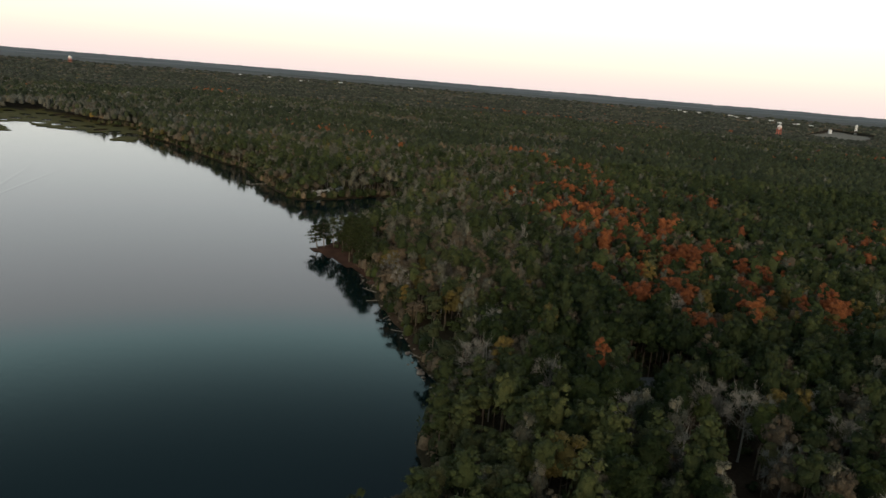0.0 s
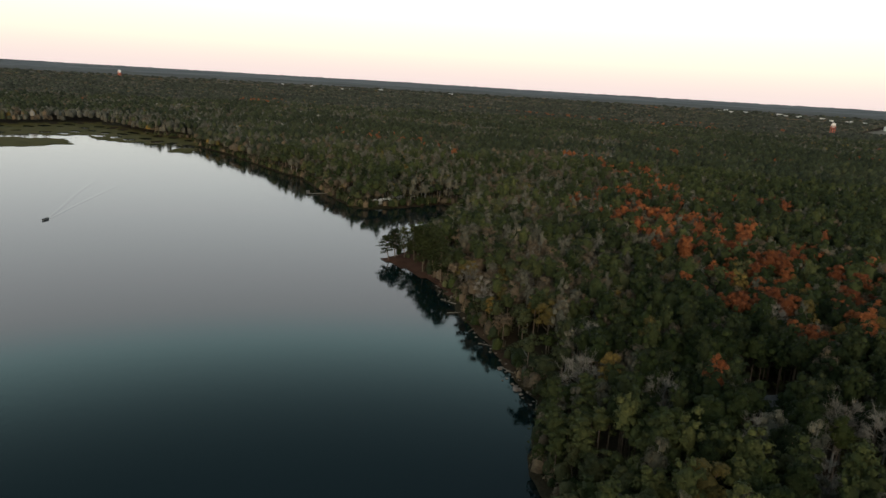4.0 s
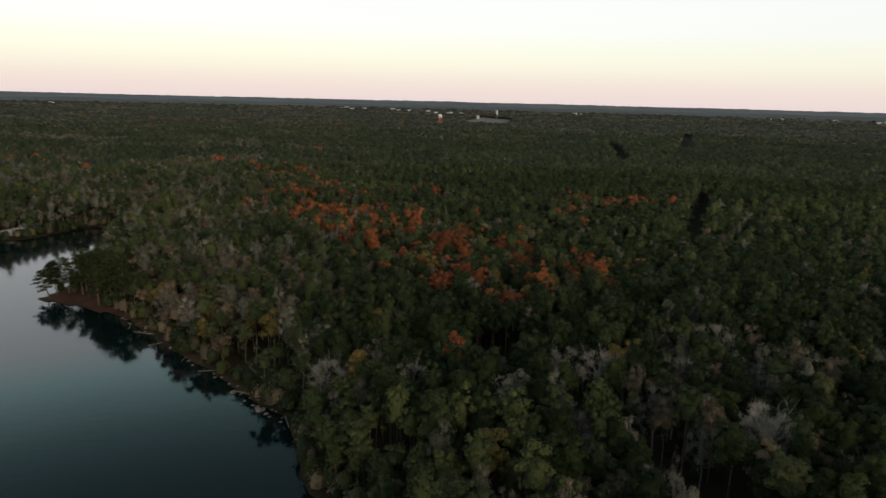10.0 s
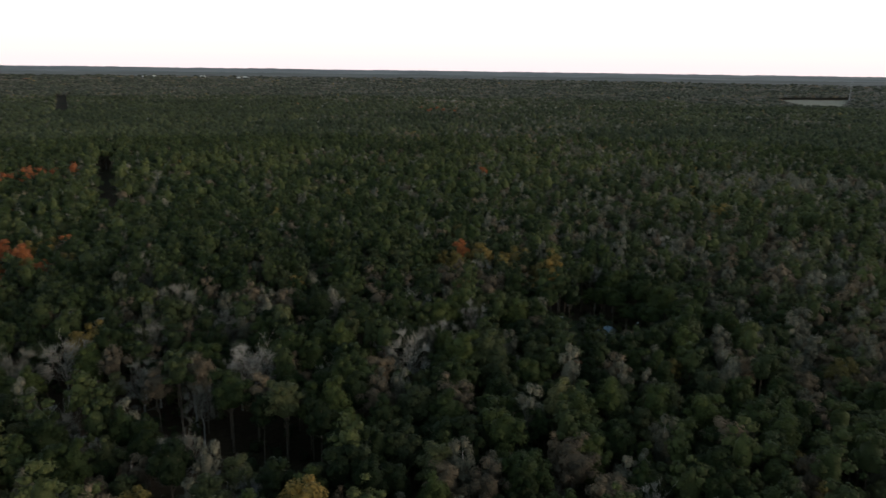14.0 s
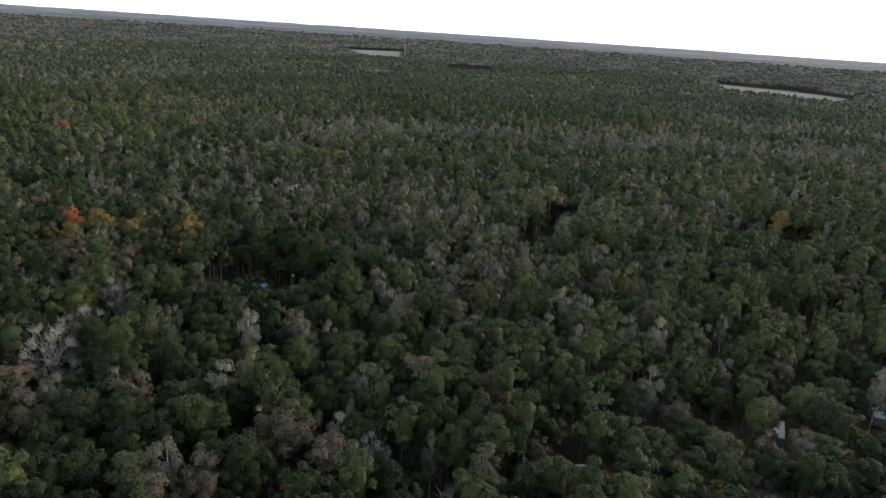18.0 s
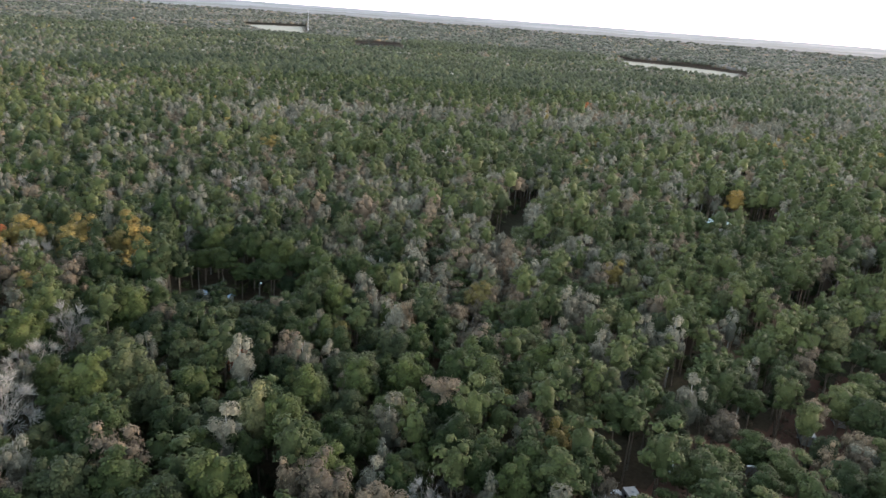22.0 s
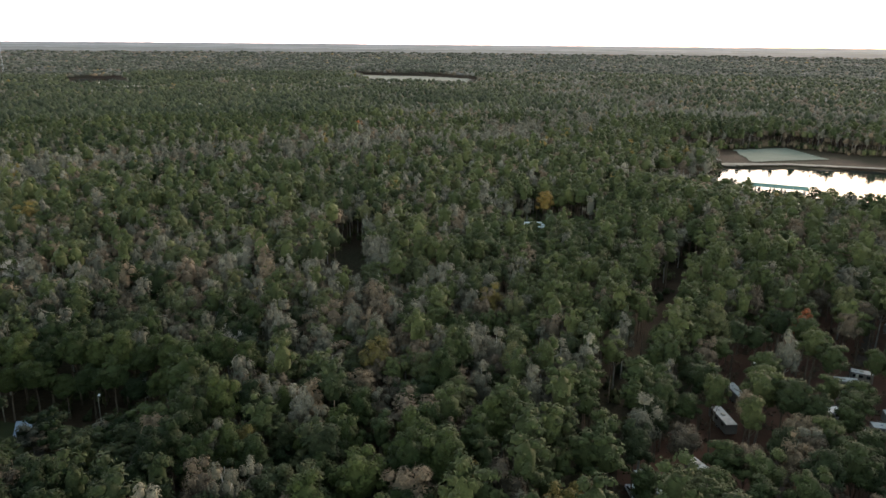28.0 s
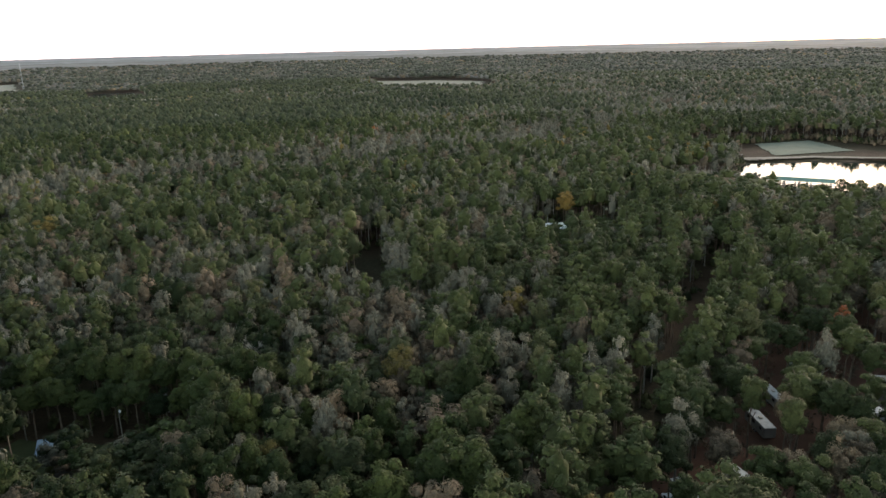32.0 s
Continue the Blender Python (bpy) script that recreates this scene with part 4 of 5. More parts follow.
for i in np.nonzero(single)[0]:
    if n_park[i]:
        plant(KINDS[n_kind[i]], float(n_x[i]), float(n_y[i]), n_rng.uniform(15, 21), n_rng.uniform(5.0, 7.0), rng=n_rng)
    else:
        plant(KINDS[n_kind[i]], float(n_x[i]), float(n_y[i]), rng=n_rng)
rest = ~single
close = rest & (n_far < 215)
rest &= ~close
stuff_trees("near_stand", n_x[close], n_y[close], n_kind[close], n_rng, 300, 0.33, 11, True)
stuff_trees("stand", n_x[rest], n_y[rest], n_kind[rest], n_rng, 130, 0.38, 8, True, (1.08, 1.0))
m_x, m_y, m_rng = scatter(330, 680, 5.5, 12)
stuff_trees("woods", m_x, m_y, kinds_for(m_x, m_y, m_rng), m_rng, 44, 0.5, 4, True, (1.14, 1.0))
f_x, f_y, f_rng = scatter(680, 1100, 6.8, 13)
stuff_trees("far_woods", f_x, f_y, kinds_for(f_x, f_y, f_rng), f_rng, 16, 0.85, 1, False, (1.15, 0.95), half_hazed=True, twiggy=False)
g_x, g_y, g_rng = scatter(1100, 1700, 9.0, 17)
stuff_trees("farther_woods", g_x, g_y, kinds_for(g_x, g_y, g_rng), g_rng, 4, 1.4, 1, False, (1.4, 0.93), half_hazed=True, twiggy=False)
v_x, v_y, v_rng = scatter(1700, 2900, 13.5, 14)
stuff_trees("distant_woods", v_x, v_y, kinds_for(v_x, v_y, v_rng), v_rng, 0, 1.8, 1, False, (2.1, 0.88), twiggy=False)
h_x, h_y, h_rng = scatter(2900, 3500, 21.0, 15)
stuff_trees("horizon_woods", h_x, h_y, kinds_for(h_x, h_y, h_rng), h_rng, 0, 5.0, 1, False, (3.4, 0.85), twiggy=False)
b_x, b_y, b_rng = scatter(0, 300, 7.0, 16, behind=True)
stuff_trees("rear_woods", b_x, b_y, kinds_for(b_x, b_y, b_rng), b_rng, 34, 0.85, 3, True)
for k_name in KINDS:
    for t_ob in TEMPLATES[k_name]:
        if t_ob not in USED:
            plant(k_name, -60 + 8 * KINDS.index(k_name), -60, rng=n_rng)


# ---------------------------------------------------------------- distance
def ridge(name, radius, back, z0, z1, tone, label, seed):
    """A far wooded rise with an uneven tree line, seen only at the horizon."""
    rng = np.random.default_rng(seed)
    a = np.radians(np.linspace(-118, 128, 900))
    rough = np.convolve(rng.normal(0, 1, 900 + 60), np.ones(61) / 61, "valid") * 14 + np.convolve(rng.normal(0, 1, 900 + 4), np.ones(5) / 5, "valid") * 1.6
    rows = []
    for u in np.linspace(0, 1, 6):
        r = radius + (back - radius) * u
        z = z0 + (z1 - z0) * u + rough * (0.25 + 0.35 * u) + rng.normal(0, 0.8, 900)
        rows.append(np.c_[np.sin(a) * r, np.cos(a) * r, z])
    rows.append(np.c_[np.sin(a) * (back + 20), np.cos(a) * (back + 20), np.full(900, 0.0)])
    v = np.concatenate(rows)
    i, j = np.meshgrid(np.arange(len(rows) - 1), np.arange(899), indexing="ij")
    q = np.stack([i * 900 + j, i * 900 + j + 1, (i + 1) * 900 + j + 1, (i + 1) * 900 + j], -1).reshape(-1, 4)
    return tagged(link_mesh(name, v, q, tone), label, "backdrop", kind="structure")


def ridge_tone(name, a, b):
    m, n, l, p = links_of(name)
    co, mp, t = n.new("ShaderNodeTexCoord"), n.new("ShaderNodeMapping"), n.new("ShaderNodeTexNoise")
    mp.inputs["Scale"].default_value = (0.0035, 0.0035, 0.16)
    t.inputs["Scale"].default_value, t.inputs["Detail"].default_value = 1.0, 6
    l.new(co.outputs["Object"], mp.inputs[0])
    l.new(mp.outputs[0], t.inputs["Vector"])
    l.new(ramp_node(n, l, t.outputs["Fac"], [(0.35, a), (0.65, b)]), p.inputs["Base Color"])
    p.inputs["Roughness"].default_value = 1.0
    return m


# Haze is put into the ridges' base colours, paler on the far one.
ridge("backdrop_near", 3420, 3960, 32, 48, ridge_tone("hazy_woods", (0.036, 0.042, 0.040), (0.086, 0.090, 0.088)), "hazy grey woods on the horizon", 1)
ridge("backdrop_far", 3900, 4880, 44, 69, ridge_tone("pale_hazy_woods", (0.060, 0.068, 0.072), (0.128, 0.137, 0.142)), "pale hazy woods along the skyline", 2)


# ---------------------------------------------------------------- vehicles and trailers
def at_ground(x, y, yaw, lift=0.0):
    return pose(x, y, max(float(land(x, y)[0]), 0.0) + lift, 0, 0, yaw)


def wheel(parent, x, y, r=0.33, w=0.22):
    t = part("wheel", tube((x, y - w / 2, r), (x, y + w / 2, r), r, r, 12), RUBBER, parent)
    part("rim", tube((x, y - w / 2 - 0.01, r), (x, y + w / 2 + 0.01, r), r * 0.55, r * 0.55, 10), GREY_METAL, t)


def travel_trailer(x, y, yaw, length=8.0, width=2.5, label="white travel trailer with a pale flat roof under pines", body=None):
    root = tagged(new("travel_trailer"), label, "trailer", "trailers in the park")
    h, L, W = 2.3, length / 2, width / 2
    bm = boxed(-L, -W, 0.55, L, W, 0.55 + h, bevel=0.16)
    part("body", bm, body or TRAILER_SHADED_SIDE, root)
    part("roof", boxed(-L + 0.08, -W + 0.08, 0.55 + h - 0.01, L - 0.08, W - 0.08, 0.55 + h + 0.05, bevel=0.02), OLD_ROOF, root, "pale weathered roof sheet")
    part("air_conditioner", boxed(-0.3, -0.35, 0.6 + h, 0.6, 0.35, 0.9 + h, bevel=0.06), CREAM, root)
    part("roof_vent", boxed(L * 0.5, -0.2, 0.6 + h, L * 0.5 + 0.4, 0.2, 0.72 + h, bevel=0.03), GREY_METAL, root)
    for side in (-1, 1):
        for wx in (-L * 0.6, L * 0.1, L * 0.62):
            part("window", boxed(wx - 0.5, side * W - 0.02, 1.75, wx + 0.5, side * W + 0.02, 2.45, bevel=0.01), DARK_GLASS, root)
    part("door", boxed(L * 0.30, W - 0.01, 0.7, L * 0.30 + 0.65, W + 0.03, 2.55, bevel=0.01), CREAM, root)
    part("stripe", boxed(-L + 0.2, -W - 0.012, 1.25, L - 0.2, -W + 0.01, 1.42), BLUE_METAL, root)
    for wx in (-0.45, 0.45):
        for side in (-1, 1):
            wheel(root, wx, side * (W - 0.15))
    part("hitch", tube((L, 0, 0.5), (L + 1.1, 0, 0.5), 0.06, 0.05), GREY_METAL, root)
    root.matrix_basis = at_ground(x, y, yaw)
    return root


def car(x, y, yaw, paint, pickup=False):
    root = tagged(new("pickup_truck" if pickup else "parked_car"), ("white pickup truck with an open bed" if pickup else "parked car on the leaf-strewn ground"), "truck" if pickup else "car", "parked cars")
    bm = boxed(-2.3, -0.9, 0.35, 2.3, 0.9, 0.95, bevel=0.12)
    part("body", bm, paint, root)
    c0, c1 = (-0.2, 1.1) if pickup else (-1.6, 0.9)
    cab = bmesh.new()
    v = [cab.verts.new(p) for p in ((c0, -0.82, 0.93), (c1 + 0.45, -0.82, 0.93), (c1 + 0.45, 0.82, 0.93), (c0, 0.82, 0.93),
                                    (c0 + 0.25, -0.68, 1.5), (c1 - 0.1, -0.68, 1.5), (c1 - 0.1, 0.68, 1.5), (c0 + 0.25, 0.68, 1.5))]
    for f in ((0, 1, 5, 4), (1, 2, 6, 5), (2, 3, 7, 6), (3, 0, 4, 7), (0, 3, 2, 1)):
        cab.faces.new([v[i] for i in f])
    part("glasshouse", cab, DARK_GLASS, root)
    part("roof", boxed(c0 + 0.22, -0.7, 1.48, c1 - 0.07, 0.7, 1.54, bevel=0.02), paint, root)
    if pickup:
        part("cargo_bed", boxed(-2.15, -0.72, 0.93, -0.4, 0.72, 0.965), DARK_GLASS, root)
    for sx in (-1.45, 1.45):
        for sy in (-0.8, 0.8):
            wheel(root, sx, sy)
    for sy in (-0.6, 0.6):
        part("headlight", boxed(2.26, sy - 0.18, 0.66, 2.32, sy + 0.18, 0.8, bevel=0.01), CREAM, root)
    root.matrix_basis = at_ground(x, y, yaw)
    return root


travel_trailer(68.9, 41.4, 35, 8.0, 2.4)
travel_trailer(50.6, 44.0, 50, 7.4, 2.4)
travel_trailer(126.5, 13.4, 23, 8.0, 2.4)
travel_trailer(98.4, 25.9, 20, 8.2, 2.6)
travel_trailer(77.0, 32.5, 38, 5.0, 2.5, "short white travel trailer half hidden by pine crowns")
travel_trailer(111.7, 21.6, 20, 8.0, 2.4, "white travel trailer half hidden by pine crowns")
travel_trailer(147.5, -4.2, 27, 8.0, 2.4)
travel_trailer(137.8, 5.2, 12, 5.4, 2.4, "small white travel trailer beside an orange tree")
travel_trailer(125.7, -4.4, 94, 6.8, 2.6)
travel_trailer(131.6, -10.0, 78, 5.0, 2.5)
travel_trailer(110.2, -12.6, 90, 7.6, 2.6)
travel_trailer(103.5, -8.8, 91, 8.6, 2.6)
travel_trailer(120.0, -19.5, 75, 6.0, 2.4, "cream travel trailer under reddish trees", CREAM)
travel_trailer(84.0, 0.2, 108, 5.0, 2.6)
travel_trailer(85.6, -5.6, 86, 4.4, 2.4)
travel_trailer(107.6, 3.6, 112, 7.2, 2.6, "grey weathered trailer with a dull roof", GREY_METAL)
travel_trailer(169.9, -30.2, 117, 9.6, 2.6, "long white motor home beside the park lane")
car(51.4, 47.6, 45, CAR_PAINTS[0], True)
car(67.6, 44.4, 20, CAR_PAINTS[0], True)
car(110.9, -15.6, 80, CAR_PAINTS[0], True)
car(104.3, -6.0, 80, CAR_PAINTS[3])
car(108.8, 6.0, 30, CAR_PAINTS[1])
car(122.8, -24.9, 60, CAR_PAINTS[0])
car(89.8, -3.0, 70, CAR_PAINTS[0], True)
car(90.7, -18.5, 20, CAR_PAINTS[3])
car(104.0, 7.0, 40, CAR_PAINTS[1])
car(173.0, -33.0, 20, CAR_PAINTS[3])
car(38.0, 172.0, 30, CAR_PAINTS[0])
car(42.6, 175.5, 60, CAR_PAINTS[0], True)
car(34.0, 179.0, 10, CAR_PAINTS[3])


# ---------------------------------------------------------------- houses and waterside works
def gable_house(name, x, y, yaw, length, width, eaves, ridge_h, wall, roof, label, storeys=1, group=""):
    root = tagged(new(name), label, "house", group)
    L, W = length / 2, width / 2
    bm = bmesh.new()
    pts = [(-L, -W, -0.4), (L, -W, -0.4), (L, W, -0.4), (-L, W, -0.4), (-L, -W, eaves), (L, -W, eaves), (L, W, eaves), (-L, W, eaves), (-L, 0, ridge_h - 0.1), (L, 0, ridge_h - 0.1)]
    v = [bm.verts.new(p) for p in pts]
    for f in ((0, 1, 5, 4), (2, 3, 7, 6), (1, 2, 6, 9, 5), (3, 0, 4, 8, 7), (0, 3, 2, 1)):
        bm.faces.new([v[i] for i in f])
    part("wall", bm, wall, root)
    drop = (ridge_h - eaves) / W
    for s in (-1, 1):
        bm = bmesh.new()
        o = 0.45
        lo = eaves - drop * o
        c = [(-L - o, s * (W + o), lo), (L + o, s * (W + o), lo), (L + o, 0, ridge_h), (-L - o, 0, ridge_h)]
        a = [bm.verts.new(p) for p in c]
        b = [bm.verts.new((p[0], p[1], p[2] + 0.14)) for p in c]
        bm.faces.new(a)
        bm.faces.new(b[::-1])
        for i in range(4):
            bm.faces.new((a[i], b[i], b[(i + 1) % 4], a[(i + 1) % 4]))
        bmesh.ops.recalc_face_normals(bm, faces=bm.faces)
        part("roof_slope", bm, roof, root)
    part("ridge_cap", boxed(-L - 0.4, -0.15, ridge_h + 0.06, L + 0.4, 0.15, ridge_h + 0.18, bevel=0.04), roof, root)
    for s in (-1, 1):
        for k in range(max(2, int(length / 3.2))):
            wx = -L + (k + 0.5) * length / max(2, int(length / 3.2))
            for fl in range(storeys):
                w = part("window", boxed(wx - 0.5, s * W - 0.03, 0.95 + 2.6 * fl, wx + 0.5, s * W + 0.03, 2.05 + 2.6 * fl), DARK_GLASS, root)
                part("sill", boxed(wx - 0.58, s * W - 0.06, 0.87 + 2.6 * fl, wx + 0.58, s * W + 0.06, 0.95 + 2.6 * fl), CREAM, w)
    part("door", boxed(L - 0.02, -0.45, 0.0, L + 0.04, 0.45, 2.05, bevel=0.01), OLD_WOOD, root)
    root.matrix_basis = at_ground(x, y, yaw)
    return root


gable_house("cabin", 254.5, 89.5, 108, 9.5, 5.5, 2.7, 4.2, CREAM, WHITE_METAL, "small cabin with a bright white metal roof in a clearing")
gable_house("lean_to", 252.0, 97.0, 108, 4.0, 3.5, 2.2, 3.0, CREAM, WHITE_METAL, "white-roofed shed beside the cabin")
gable_house("woodland_house", -131.5, 145.0, 70, 11.0, 8.0, 2.8, 5.2, CREAM, SHINGLE, "house with a grey shingle roof among tall pines")
gable_house("clearing_house", 51.0, 162.0, 120, 7.0, 5.0, 2.5, 4.0, CREAM, BLUE_METAL, "small house with a blue-grey metal roof at the clearing")
gable_house("brick_house", 42.5, 148.5, 70, 9.0, 6.0, 2.6, 4.4, PINK_SOIL, SHINGLE, "brown house with a dull roof under the trees")
gable_house("boathouse", -462.0, 161.5, 113, 15.0, 4.0, 2.5, 3.4, OLD_ROOF, WHITE_METAL, "low white boathouse on the far lake shore")
gable_house("boat_shed", -474.0, 176.0, 113, 9.0, 4.0, 2.5, 3.4, OLD_ROOF, OLD_ROOF, "low white shed beside the boathouse")


def jetty(name, pts, width, z, label, water_z=-2.0):
    root = tagged(new(name), label, "jetty")
    for (ax, ay), (bx, by) in zip(pts, pts[1:]):
        d = Vector((bx - ax, by - ay, 0))
        n = d.normalized()
        s = Vector((-n.y, n.x, 0))
        count = int(d.length / 0.9)
        bm = boxed(0, -width / 2, z - 0.06, 0.84, width / 2, z, bevel=0.0)
        first = part("plank", bm, OLD_WOOD, root)
        for k in range(count):
            ob = first if k == 0 else first.copy()
            if k:
                scene.collection.objects.link(ob)
            ob.matrix_basis = Matrix.Translation((ax + n.x * 0.9 * k, ay + n.y * 0.9 * k, 0)) @ Matrix.Rotation(math.atan2(n.y, n.x), 4, "Z")
        for k in range(0, count, 4):
            for side in (-1, 1):
                p = Vector((ax, ay, 0)) + n * 0.9 * k + s * side * (width / 2 - 0.1)
                part("pile", tube((p.x, p.y, water_z), (p.x, p.y, z + 0.45), 0.14, 0.12, 6), OLD_WOOD, root)
    return root


jetty("jetty", [(-509, 143), (-507.5, 122), (-524, 126)], 2.4, 0.75, "weathered wooden jetty on the far lake shore")


def covered_slips(x, y, yaw):
    root = tagged(new("covered_boat_slips"), "long green-roofed boat slips on white posts in the pond", "boathouse")
    n = 9
    for k in range(n):
        for side in (-1, 1):
            bm = bmesh.new()
            x0, x1 = k * 4.0 + 0.02, k * 4.0 + 3.98
            low = [bm.verts.new(p) for p in ((x0, side * 4.4, 2.3), (x1, side * 4.4, 2.3), (x1, 0, 3.6), (x0, 0, 3.6))]
            top = [bm.verts.new(v.co + Vector((0, 0, 0.1))) for v in low]
            bm.faces.new(low)
            bm.faces.new(top[::-1])
            for i in range(4):
                bm.faces.new((low[i], top[i], top[(i + 1) % 4], low[(i + 1) % 4]))
            bmesh.ops.recalc_face_normals(bm, faces=bm.faces)
            part("roof_panel", bm, GREEN_METAL, root)
    part("ridge_cap", boxed(0, -0.2, 3.66, n * 4.0, 0.2, 3.76, bevel=0.03), GREEN_METAL, root)
    for k in range(n + 1):
        for sy in (-3.0, 3.0):
            part("post", tube((k * 4.0, sy, -2), (k * 4.0, sy, 2.75), 0.12, 0.12, 6), WHITE_METAL, root)
    for k in range(0, n, 2):
        part("walkway", boxed(k * 4.0 - 0.5, -3.1, 0.5, k * 4.0 + 0.5, 3.1, 0.6), OLD_WOOD, root)
    part("front_walkway", boxed(-0.5, -4.4, 0.5, n * 4.0, -3.2, 0.6), OLD_WOOD, root)
    root.matrix_basis = pose(x, y, 0, 0, 0, yaw)


covered_slips(398, -14, -102)


def motorboat(x, y, yaw, hull=None, label="small dark motorboat crossing the calm lake", group=""):
    root = tagged(new("motorboat"), label, "boat", group)
    bm = bmesh.new()
    sect = ((-2.4, 0.85, 0.65), (-1.0, 0.95, 0.65), (0.8, 0.85, 0.7), (2.0, 0.45, 0.8), (2.7, 0.04, 0.9))
    rings = [[bm.verts.new(p) for p in ((x0, -w, h), (x0, -w * 0.7, -0.1), (x0, 0, -0.25), (x0, w * 0.7, -0.1), (x0, w, h))] for x0, w, h in sect]
    for a, b in zip(rings, rings[1:]):
        for i in range(4):
            bm.faces.new((a[i], a[i + 1], b[i + 1], b[i]))
    bm.faces.new(rings[0])
    bmesh.ops.solidify(bm, geom=bm.faces[:], thickness=0.06)
    part("hull", bm, hull or GREY_METAL, root)
    part("deck", boxed(-2.3, -0.75, 0.2, 1.6, 0.75, 0.26), DARK_GLASS, root)
    for bx in (-1.2, 0.3):
        part("bench", boxed(bx - 0.2, -0.8, 0.3, bx + 0.2, 0.8, 0.55, bevel=0.03), OLD_WOOD, root)
    part("outboard_motor", boxed(-2.75, -0.2, 0.1, -2.4, 0.2, 1.15, bevel=0.08), RUBBER, root)
    root.matrix_basis = pose(x, y, 0.1, 0, 0, yaw)


motorboat(-440, -40, -28)
for b_k in range(9):
    b_u = 2.0 + 4.0 * b_k
    if b_k not in (3, 6):
        motorboat(398 + b_u * math.cos(radians(-102)), -14 + b_u * math.sin(radians(-102)), 168, WHITE_METAL, "white motorboat moored in a covered slip", "moored boats")


def wake(name, pts, width, label):
    """A low swell trailing behind the boat."""
    v, f = [], []
    pts = np.array(pts, float)
    t = np.linspace(0, 1, 60)
    k = np.linspace(0, 1, len(pts))
    line = np.c_[np.interp(t, k, pts[:, 0]), np.interp(t, k, pts[:, 1])]
    for _ in range(4):
        line[1:-1] = (line[:-2] + line[1:-1] * 2 + line[2:]) / 4
    d = np.gradient(line, axis=0)
    d /= np.linalg.norm(d, axis=1, keepdims=True)
    side = np.c_[-d[:, 1], d[:, 0]]
    prof = ((-1.0, -0.02), (-0.5, 0.05), (0.0, 0.085), (0.5, 0.045), (1.0, -0.02))
    for i in range(60):
        s = width * (0.35 + 0.65 * t[i])
        hgt = (1 - t[i]) ** 0.6
        for o, z in prof:
            v.append((*(line[i] + side[i] * o * s), max(z * hgt, 0.012) if z > 0 else -0.02))
    for i in range(59):
        for j in range(4):
            a = i * 5 + j
            f.append((a, a + 1, a + 6, a + 5))
    ob = link_mesh(name, v, f, WATER)
    ob.data.polygons.foreach_set("use_smooth", [True] * len(f))
    return tagged(ob, label, "wake", kind="structure")


wake("boat_wake", [(-443, -38), (-480, -27), (-520, -14), (-556, -2), (-590, 8)], 2.6, "thin spreading wake behind the motorboat")
wake("boat_wake_outer", [(-443, -39), (-480, -33), (-530, -26), (-575, -17), (-640, -12), (-700, -22), (-745, -50)], 3.4, "long curved wake behind the motorboat")


# ---------------------------------------------------------------- shore stones and drift logs
def boulder(seed, r):
    rng = np.random.default_rng(seed)
    bm = bmesh.new()
    bmesh.ops.create_icosphere(bm, subdivisions=2, radius=1.0)
    for v in bm.verts:
        n = noise.noise(v.co * 1.3 + Vector((seed * 3.1, 0, 0)))
        v.co *= 0.8 + 0.45 * n
        v.co.z *= 0.62
    root = part("boulder", bm, STONE)
    return tagged(root, "pale weathered boulder at the lake edge", "boulder", "shore boulders")


stones = [boulder(s, 1.0) for s in range(3)]
st_rng = np.random.default_rng(5)
edge = LAKE[3:11]
st_used = set()


def lay_stone(x, y, r, z=None):
    src = stones[int(st_rng.integers(3))]
    zz = float(land(x, y)[0]) if z is None else z
    m = pose(x, y, max(zz, -0.2) + 0.12 * r, st_rng.uniform(-12, 12), st_rng.uniform(-12, 12), st_rng.uniform(0, 360)) @ Matrix.Diagonal((r, r * st_rng.uniform(0.7, 1.0), r, 1))
    if src.name in st_used:
        src = copy_thing(src, Matrix.Identity(4))
    else:
        st_used.add(src.name)
    src.matrix_basis = m


for k_s in range(46):
    s_i = int(st_rng.integers(len(edge) - 1))
    s_u = st_rng.random()
    s_p = edge[s_i] * (1 - s_u) + edge[s_i + 1] * s_u
    lay_stone(s_p[0] + st_rng.normal(0, 1.2), s_p[1] + st_rng.normal(0.2, 1.0), st_rng.uniform(0.3, 0.75))
for s_x, s_y, s_r in ((-171, 92.5, 1.6), (-173, 93, 1.0), (-168, 92, 0.9), (-175, 93.5, 0.8), (-186, 95.5, 1.3), (-166, 91.5, 0.7), (-178, 92, 0.6)):
    lay_stone(s_x, s_y, s_r)


def log(x, y, yaw, length, r, label="pale fallen trunk lying at the water's edge"):
    root = tagged(new("fallen_log"), label, "log", "drift logs")
    z = max(float(land(x, y)[0]), 0.0) + r * 0.7
    part("trunk", tube((-length / 2, 0, 0), (length / 2, 0, 0.15), r, r * 0.55, 9), OLD_WOOD, root)
    part("stub", tube((length * 0.1, 0, 0.05), (length * 0.1 + 0.5, 0.5, 0.5), r * 0.4, r * 0.2, 6), OLD_WOOD, root)
    root.matrix_basis = pose(x, y, z, 0, 0, yaw)


for l_a in ((-160, 92, -35, 7, 0.22), (-184, 97, 10, 6, 0.2), (-193, 109, -20, 9, 0.2), (-262, 111, 140, 6, 0.2), (-251, 109.5, 205, 8, 0.2), (-238, 105.5, 75, 5, 0.16),
            (-219, 103, 120, 4, 0.16), (-205, 101, 40, 5, 0.16)):
    log(*l_a)


